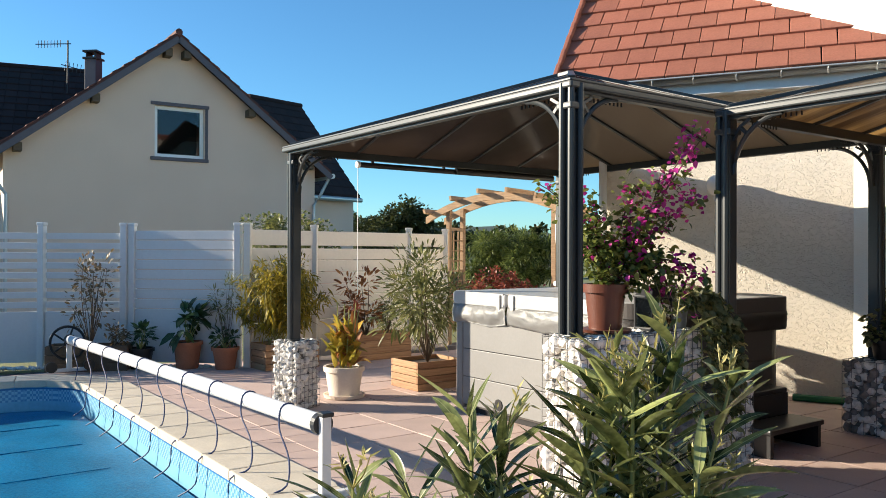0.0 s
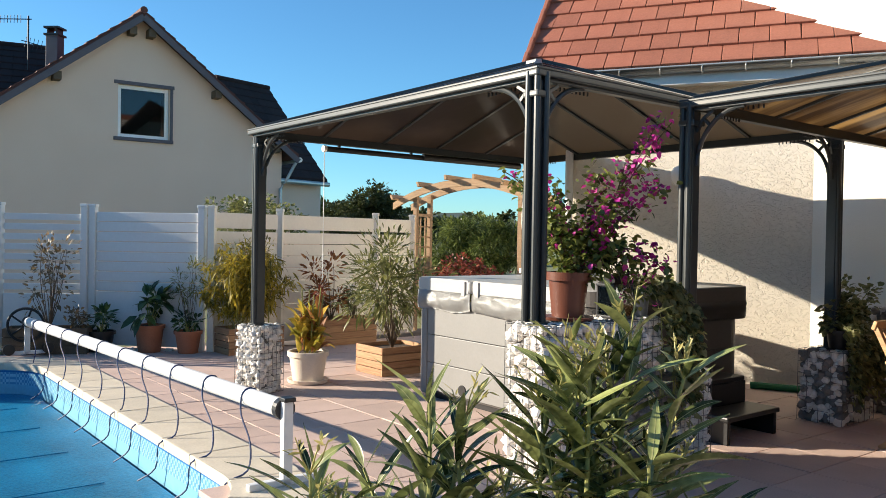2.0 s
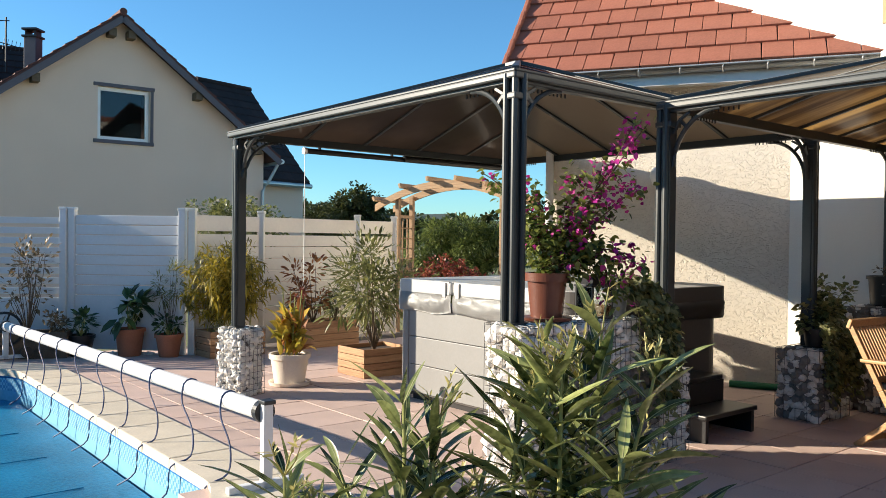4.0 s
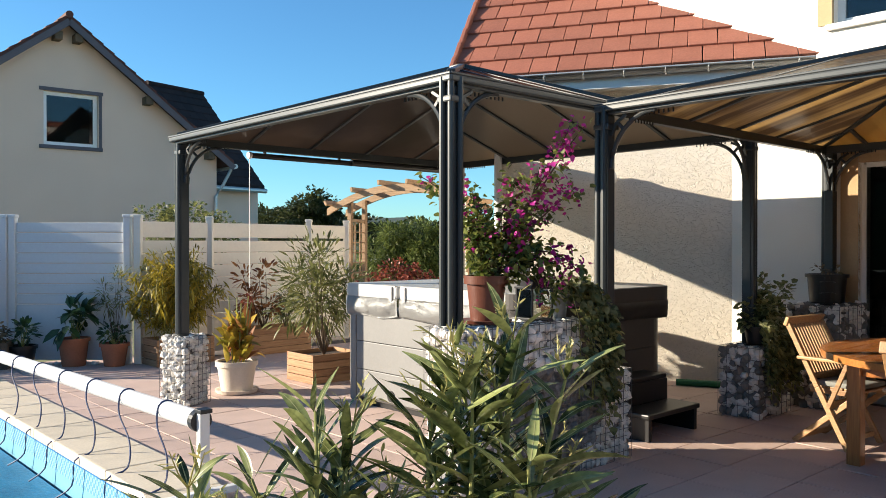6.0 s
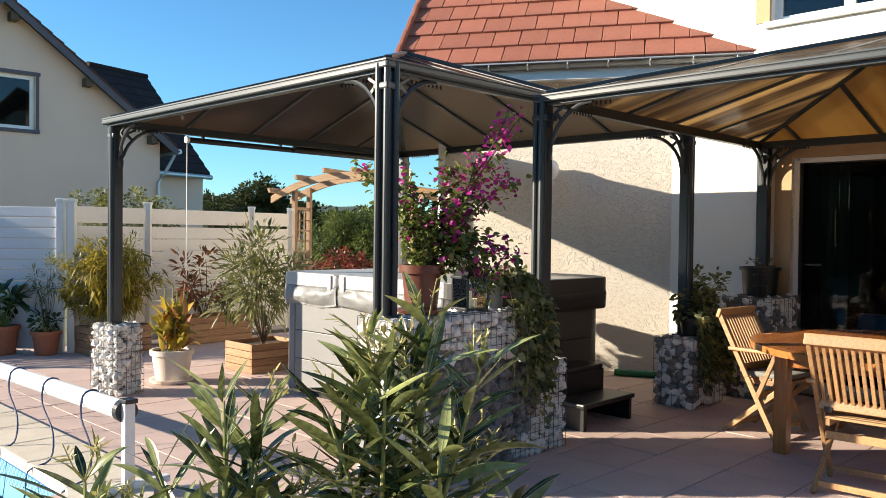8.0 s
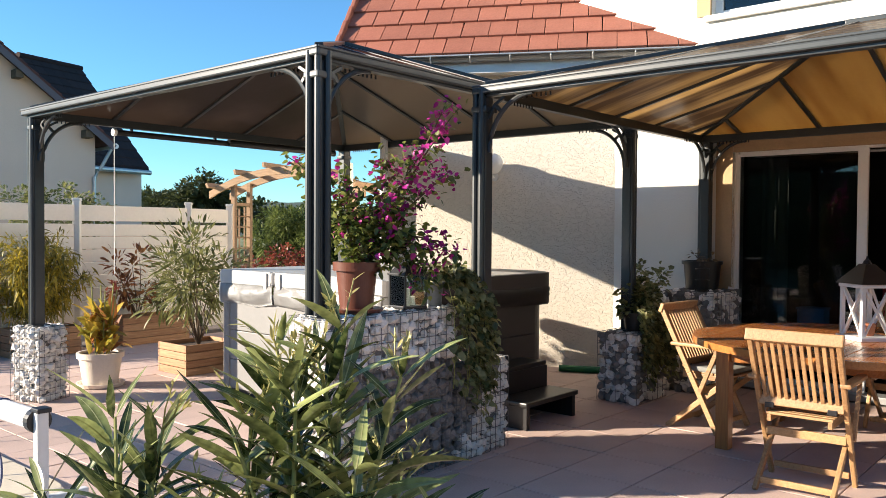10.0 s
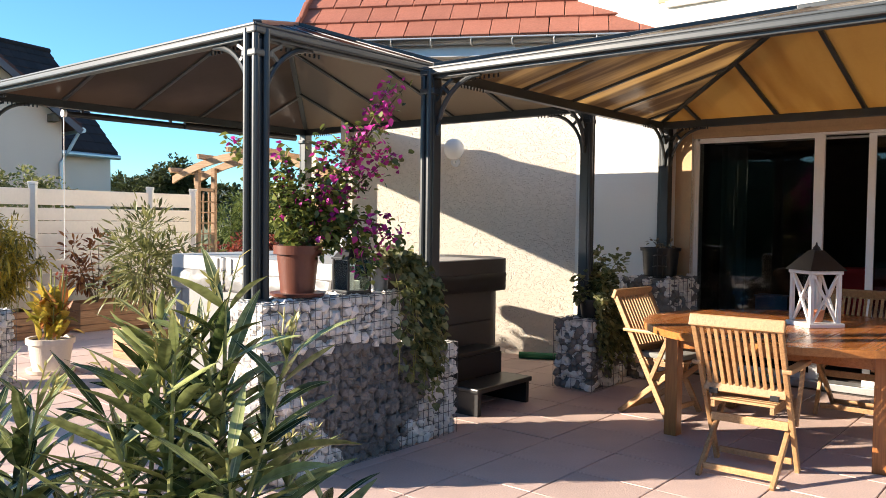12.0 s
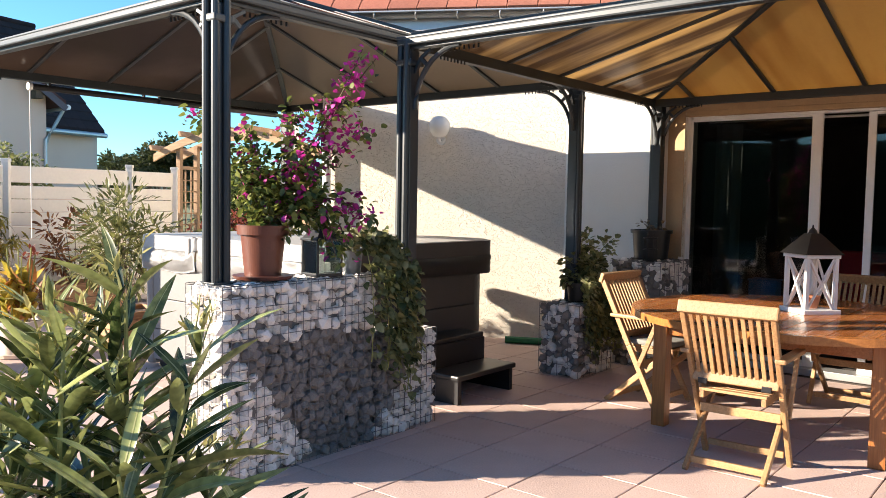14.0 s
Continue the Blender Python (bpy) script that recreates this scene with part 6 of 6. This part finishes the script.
ivy(iv, rng, 950, on_strand, L_IVY)
ivy(iv, rng, 170, lambda r: (Vector((-0.02, -0.05, 0.2)) + Vector((ball_dir(r).x * 0.13, ball_dir(r).y * 0.08, ball_dir(r).z * 0.07)), Vector((0, -1, 0.5))), L_IVY_PALE, name="pale_leaves")

iv = thing("potted_ivy", at(3.55, -0.1, 0.61), "dense dark ivy and pale foliage on the gabion", "plant")
pot_on(iv, 0.09, 0.12, 0.16, BLACK, 0.012)
rng = random.Random(39)
bushy(iv, rng, (0.05, 0, 0.14), (0.14, 0.0, 0.36), (0.3, 0.22, 0.24), 900, L_IVY, 0.055, 0.05, twigs=16, stem_mat=STEM_GREEN)
strands = []
for i in range(32):
    x = rng.uniform(-0.2, 0.36)
    drop = rng.uniform(-0.5, -0.05)
    pts = [Vector((0, 0, 0.15)), Vector((x * 0.6, -0.13, 0.16)), Vector((x, -0.18, 0.0)), Vector((x, -0.2, drop * 0.5)), Vector((x + rng.uniform(-0.05, 0.05), -0.19, drop))]
    strands.append(pts)
    part("strand", tube(pts, 0.003, 4), STEM_GREEN, iv)
ivy(iv, rng, 1500, on_strand, L_IVY, name="hanging_leaves")
ivy(iv, rng, 130, lambda r: (Vector((0.02, -0.12, 0.16)) + Vector((ball_dir(r).x * 0.14, ball_dir(r).y * 0.08, ball_dir(r).z * 0.08)), Vector((0, -1, 0.5))), L_IVY_PALE, name="pale_leaves")
bp = thing("potted_plant", at(4.5, -0.3, 0.935), "wide black pot with a few twigs on the tall gabion", "plant")
pot_on(bp, 0.15, 0.18, 0.27, BLACK, 0.015)
bushy(bp, rng, (0, 0, 0.24), (0, 0, 0.34), (0.14, 0.14, 0.08), 40, L_DRY, 0.05, 0.02, twigs=6)
cage = thing("lantern", at(4.22, -0.42, 0.935), "small black wire lantern beside the pot", "lantern")
for z in (0.0, 0.1, 0.2):
    part("hoop", tube([(0.06 * math.cos(2 * math.pi * i / 16), 0.06 * math.sin(2 * math.pi * i / 16), z + 0.006) for i in range(17)], 0.005, 5), BLACK_METAL, cage)
for k in range(8):
    a = 2 * math.pi * k / 8
    part("bar", rod((0.06 * math.cos(a), 0.06 * math.sin(a), 0), (0.06 * math.cos(a), 0.06 * math.sin(a), 0.21), 0.004, seg=5), BLACK_METAL, cage)
part("handle", tube([(0.06 * math.cos(math.pi * i / 10), 0, 0.21 + 0.09 * math.sin(math.pi * i / 10)) for i in range(11)], 0.004, 5), BLACK_METAL, cage)

hose = thing("garden_hose", Matrix.Identity(4), "green plastic pipe lying at the foot of the wall", "hose")
part("pipe", rod((3.05, 8.48, 0.035), (3.75, 8.2, 0.035), 0.035, seg=14), GREEN_PLASTIC, hose)

# ---- pool reel ----
def smooth_line(pts, n=4):
    """A soft curve through the points."""
    out = []
    for i in range(len(pts) - 1):
        a, b, c, d = pts[max(i - 1, 0)], pts[i], pts[i + 1], pts[min(i + 2, len(pts) - 1)]
        for k in range(1, n + 1):
            t = k / n
            out.append(0.5 * (2 * b + (c - a) * t + (2 * a - 5 * b + 4 * c - d) * t * t + (3 * b - a - 3 * c + d) * t ** 3))
    return out


reel = thing("pool_reel", LOCAL, "white tube reel for the pool cover with blue straps", "pool reel")
A, B = Vector((-1.12, 0.95, 0.47)), Vector((-1.27, 7.05, 0.42))
part("tube", rod(A, B, 0.055, seg=24), PVC, reel, "long white roller tube")
for p, k in ((A, -1), (B, 1)):
    part("end_cap", rod(p, p + Vector((0, 0.05 * k, 0)), 0.065, seg=20), BLACK, reel, "black plastic end cap")
    q = p + Vector((0, 0.07 * k, 0))
    part("leg", box(q.x - 0.03, q.x + 0.03, q.y - 0.025, q.y + 0.025, 0.035, q.z + 0.05, 0.006), PVC, reel)
    part("foot", box(q.x - 0.24, q.x + 0.24, q.y - 0.025, q.y + 0.025, 0.035, 0.075, 0.006), PVC, reel)
part("bracket", box(A.x - 0.035, A.x + 0.04, A.y - 0.11, A.y - 0.03, A.z + 0.05, A.z + 0.075, 0.005), BLACK, reel)
for dx in (-0.2, 0.22):
    part("wheel", rod((B.x + dx, B.y + 0.02, 0.1), (B.x + dx, B.y + 0.07, 0.1), 0.065, seg=18), BLACK, reel)
for k in range(10):
    f = (k + 0.7) / 10.5
    c = A.lerp(B, f)
    pts = []
    for i in range(9):
        a = radians(-60 + 240 * i / 8)
        pts.append(c + Vector((0.059 * math.cos(a), 0, 0.059 * math.sin(a))))
    bulge = 0.05 + 0.05 * ((k * 37) % 10) / 10
    pts += [c + Vector((-0.07, -0.03, -0.1)), c + Vector((-0.06, -0.09 - bulge, -0.25)), c + Vector((-0.1, -0.12 - bulge * 1.5, -0.4)), Vector((-1.36, c.y - 0.12 - bulge, 0.0)), Vector((-1.37, c.y - 0.08 - bulge, WATER * 0.6)), Vector((-1.45, c.y - 0.02, WATER + 0.012))]
    part("strap", tube(pts[:9] + smooth_line(pts[8:]), 0.006, 6), STRAP_BLUE, reel, "dark blue webbing strap")

# pebbles along the corner fence
rng = random.Random(40)
vs, fs = [], []
for i in range(520):
    t = rng.random()
    p = Vector((-7.6 + 3.9 * t, 8.85 + 1.05 * t ** 0.85, 0.012)) + Vector((rng.uniform(-0.1, 0.1), rng.uniform(-0.12, 0.02), 0))
    rv, rf = ROCKS[i % len(ROCKS)]
    r = Euler((rng.uniform(0, 6), rng.uniform(0, 6), rng.uniform(0, 6))).to_matrix() * rng.uniform(0.03, 0.06)
    o = len(vs)
    vs += [p + r @ c for c in rv]
    fs += [[j + o for j in f] for f in rf]
me = bpy.data.meshes.new("pebbles")
me.from_pydata(vs, [], fs)
me.materials.append(STONE)
tagged(new("pebbles", me), "white pebbles along the foot of the fence", "pebbles", kind="stuff")

# ---- arbor ----
arb = thing("garden_arch", pose(-0.96, 12.9, 0, 0, 0, -26), "weathered wooden garden arch with lattice sides", "arch")
W = 1.86


def arch_z(q):
    return 2.36 - 0.36 * q * q


for x in (0, W):
    for y in (0, 0.42):
        part("post", box(x - 0.035, x + 0.035, y - 0.035, y + 0.035, -0.05, 2.2, 0.005), ARBOR_WOOD, arb)
    for k in range(2):
        y = 0.14 + k * 0.14
        part("lattice", box(x - 0.01, x + 0.01, y - 0.01, y + 0.01, 0.3, 1.82, 0.002), ARBOR_WOOD, arb)
    for k in range(9):
        z = 0.35 + k * 0.165
        part("lattice", box(x - 0.01, x + 0.01, 0.035, 0.385, z - 0.01, z + 0.01, 0.002), ARBOR_WOOD, arb)
    part("lattice_rail", box(x - 0.025, x + 0.025, 0.035, 0.385, 1.83, 1.88, 0.003), ARBOR_WOOD, arb)
for y in (-0.06, 0.48):
    rib = bmesh.new()
    rings = []
    for i in range(25):
        q = -1 + i / 12
        rings.append([rib.verts.new((W / 2 + q * 1.33, y + dy, arch_z(q) + dz)) for dy, dz in ((-0.022, -0.06), (0.022, -0.06), (0.022, 0.05), (-0.022, 0.05))])
    for r0, r1 in zip(rings, rings[1:]):
        for i in range(4):
            rib.faces.new((r0[i], r0[(i + 1) % 4], r1[(i + 1) % 4], r1[i]))
    rib.faces.new(rings[0])
    rib.faces.new(rings[-1][::-1])
    part("arch_rib", rib, ARBOR_WOOD, arb)
for i in range(6):
    q = -0.92 + 1.84 * i / 5
    bm = box(-0.02, 0.02, -0.26, 0.68, 0.0, 0.075, 0.004)
    bmesh.ops.transform(bm, matrix=pose(W / 2 + q * 1.33, 0, arch_z(q) + 0.045, 0, math.degrees(math.atan(0.54 * q)), 0), verts=bm.verts)
    part("rafter", bm, ARBOR_WOOD, arb)


# ---- trees and hedges in the distance ----
def tree(name, m, trunk_h, lobes, n, mat, leaf, label, seed, category="tree", trunk_r=0.1, width=0.6):
    rng = random.Random(seed)
    t = thing(name, m, label, category)
    top = Vector(lobes[0][0])
    part("trunk", tube([Vector((0, 0, -0.1)), Vector((0.03, 0, trunk_h * 0.5)), Vector((0, 0.02, trunk_h)), Vector((top.x * 0.5, top.y * 0.5, top.z))], [trunk_r, trunk_r * 0.85, trunk_r * 0.7, trunk_r * 0.2], 8), BARK, t)
    for c, r in lobes:
        part("limb", tube([Vector((0, 0, trunk_h * 0.8)), Vector(c) * 0.5 + Vector((0, 0, trunk_h * 0.5)), Vector(c)], [trunk_r * 0.5, trunk_r * 0.35, trunk_r * 0.1], 6), BARK, t)
    spots = []
    tot = sum(r ** 2 for _, r in lobes)
    for c, r in lobes:
        c = Vector(c)
        clumps = [(ball_dir(rng) * r * rng.uniform(0.45, 1.0), r * rng.uniform(0.16, 0.34)) for _ in range(26)]
        for k in range(int(n * r * r / tot)):
            q, f = clumps[rng.randrange(len(clumps))]
            d = ball_dir(rng)
            spots.append((c + Vector((q.x, q.y, q.z * 0.8)) + d * f * rng.random() ** 0.4, d + q.normalized() * 0.6, rng.uniform(0.6, 1.3)))
    tagged(leaves("crown", rng, spots, mat, t, leaf, leaf * width), kind="stuff")
    return t


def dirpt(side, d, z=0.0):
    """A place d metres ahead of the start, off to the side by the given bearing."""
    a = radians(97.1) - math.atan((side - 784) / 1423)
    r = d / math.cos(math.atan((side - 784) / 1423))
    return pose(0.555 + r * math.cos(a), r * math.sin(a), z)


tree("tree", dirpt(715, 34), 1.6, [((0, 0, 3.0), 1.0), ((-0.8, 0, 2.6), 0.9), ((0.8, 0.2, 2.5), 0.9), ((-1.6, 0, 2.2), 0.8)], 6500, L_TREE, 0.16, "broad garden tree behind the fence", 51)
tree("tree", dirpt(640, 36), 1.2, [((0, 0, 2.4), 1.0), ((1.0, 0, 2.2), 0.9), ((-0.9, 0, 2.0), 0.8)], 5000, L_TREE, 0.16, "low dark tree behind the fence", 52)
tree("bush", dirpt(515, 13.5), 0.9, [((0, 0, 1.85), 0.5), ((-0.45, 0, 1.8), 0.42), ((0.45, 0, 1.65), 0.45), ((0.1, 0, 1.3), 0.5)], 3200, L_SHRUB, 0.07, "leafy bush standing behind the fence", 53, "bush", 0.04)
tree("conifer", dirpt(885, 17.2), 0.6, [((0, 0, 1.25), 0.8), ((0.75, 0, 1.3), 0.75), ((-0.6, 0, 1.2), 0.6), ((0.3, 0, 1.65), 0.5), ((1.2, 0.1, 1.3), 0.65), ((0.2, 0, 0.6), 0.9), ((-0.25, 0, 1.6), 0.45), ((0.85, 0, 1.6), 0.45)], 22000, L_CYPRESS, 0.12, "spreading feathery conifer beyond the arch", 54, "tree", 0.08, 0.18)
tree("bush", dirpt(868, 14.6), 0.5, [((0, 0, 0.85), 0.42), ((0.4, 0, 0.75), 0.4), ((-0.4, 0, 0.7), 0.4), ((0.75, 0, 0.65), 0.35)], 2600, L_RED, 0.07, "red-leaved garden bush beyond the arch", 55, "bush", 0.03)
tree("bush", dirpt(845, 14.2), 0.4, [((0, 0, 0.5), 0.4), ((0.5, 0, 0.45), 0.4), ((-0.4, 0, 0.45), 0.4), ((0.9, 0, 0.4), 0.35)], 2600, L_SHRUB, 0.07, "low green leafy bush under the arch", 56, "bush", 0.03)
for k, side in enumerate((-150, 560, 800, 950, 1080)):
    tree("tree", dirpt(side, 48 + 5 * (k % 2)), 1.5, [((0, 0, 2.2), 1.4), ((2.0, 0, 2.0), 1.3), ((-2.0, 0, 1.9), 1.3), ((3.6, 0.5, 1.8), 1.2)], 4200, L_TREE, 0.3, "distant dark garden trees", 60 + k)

hill = bmesh.new()
prev = None
for i in range(61):
    a = radians(60 + 80 * i / 60)
    h = 9.0 + 5.0 * noise.noise(Vector((i * 0.13, 0, 0))) + 1.2 * noise.noise(Vector((i * 0.7, 2, 0)))
    row = [hill.verts.new((r * math.cos(a), r * math.sin(a), z)) for r, z in ((150, -0.1), (240, h * 0.55), (330, h + 1.0), (420, h * 0.6))]
    if prev:
        for q in range(3):
            hill.faces.new((prev[q], row[q], row[q + 1], prev[q + 1]))
    prev = row
tagged(part("backdrop_hill", hill, material("wooded_hill", (0.035, 0.055, 0.035), 0.95, vary=0.5, scale=0.12, fine=0.8, bump=0.0), None, smooth=True), "low wooded hill on the horizon", "hill", kind="structure")


# clipped hedge that closes the garden on the other sides
def hedge(name, pts, h, label, seed):
    rng = random.Random(seed)
    o = thing(name, Matrix.Identity(4), label, "hedge")
    for (x0, y0), (x1, y1) in zip(pts, pts[1:]):
        part("core", bar((x0, y0, h / 2 - 0.1), (x1, y1, h / 2 - 0.1), 0.5, h - 0.1), L_TREE, o)
    spots = []
    for i in range(7000):
        k = rng.randrange(len(pts) - 1)
        a, b = Vector((*pts[k], 0)), Vector((*pts[k + 1], 0))
        p = a.lerp(b, rng.random()) + Vector((rng.uniform(-0.4, 0.4), rng.uniform(-0.4, 0.4), rng.uniform(0, h)))
        spots.append((p, ball_dir(rng), rng.uniform(0.7, 1.3)))
    tagged(leaves("foliage", rng, spots, L_TREE, o, 0.2, 0.13), kind="stuff")


hedge("hedge", [(-21.0, 6.0), (-21.0, -9.0), (12.0, -9.0), (12.0, -1.0)], 4.2, "dark clipped hedge round the rest of the garden", 71)
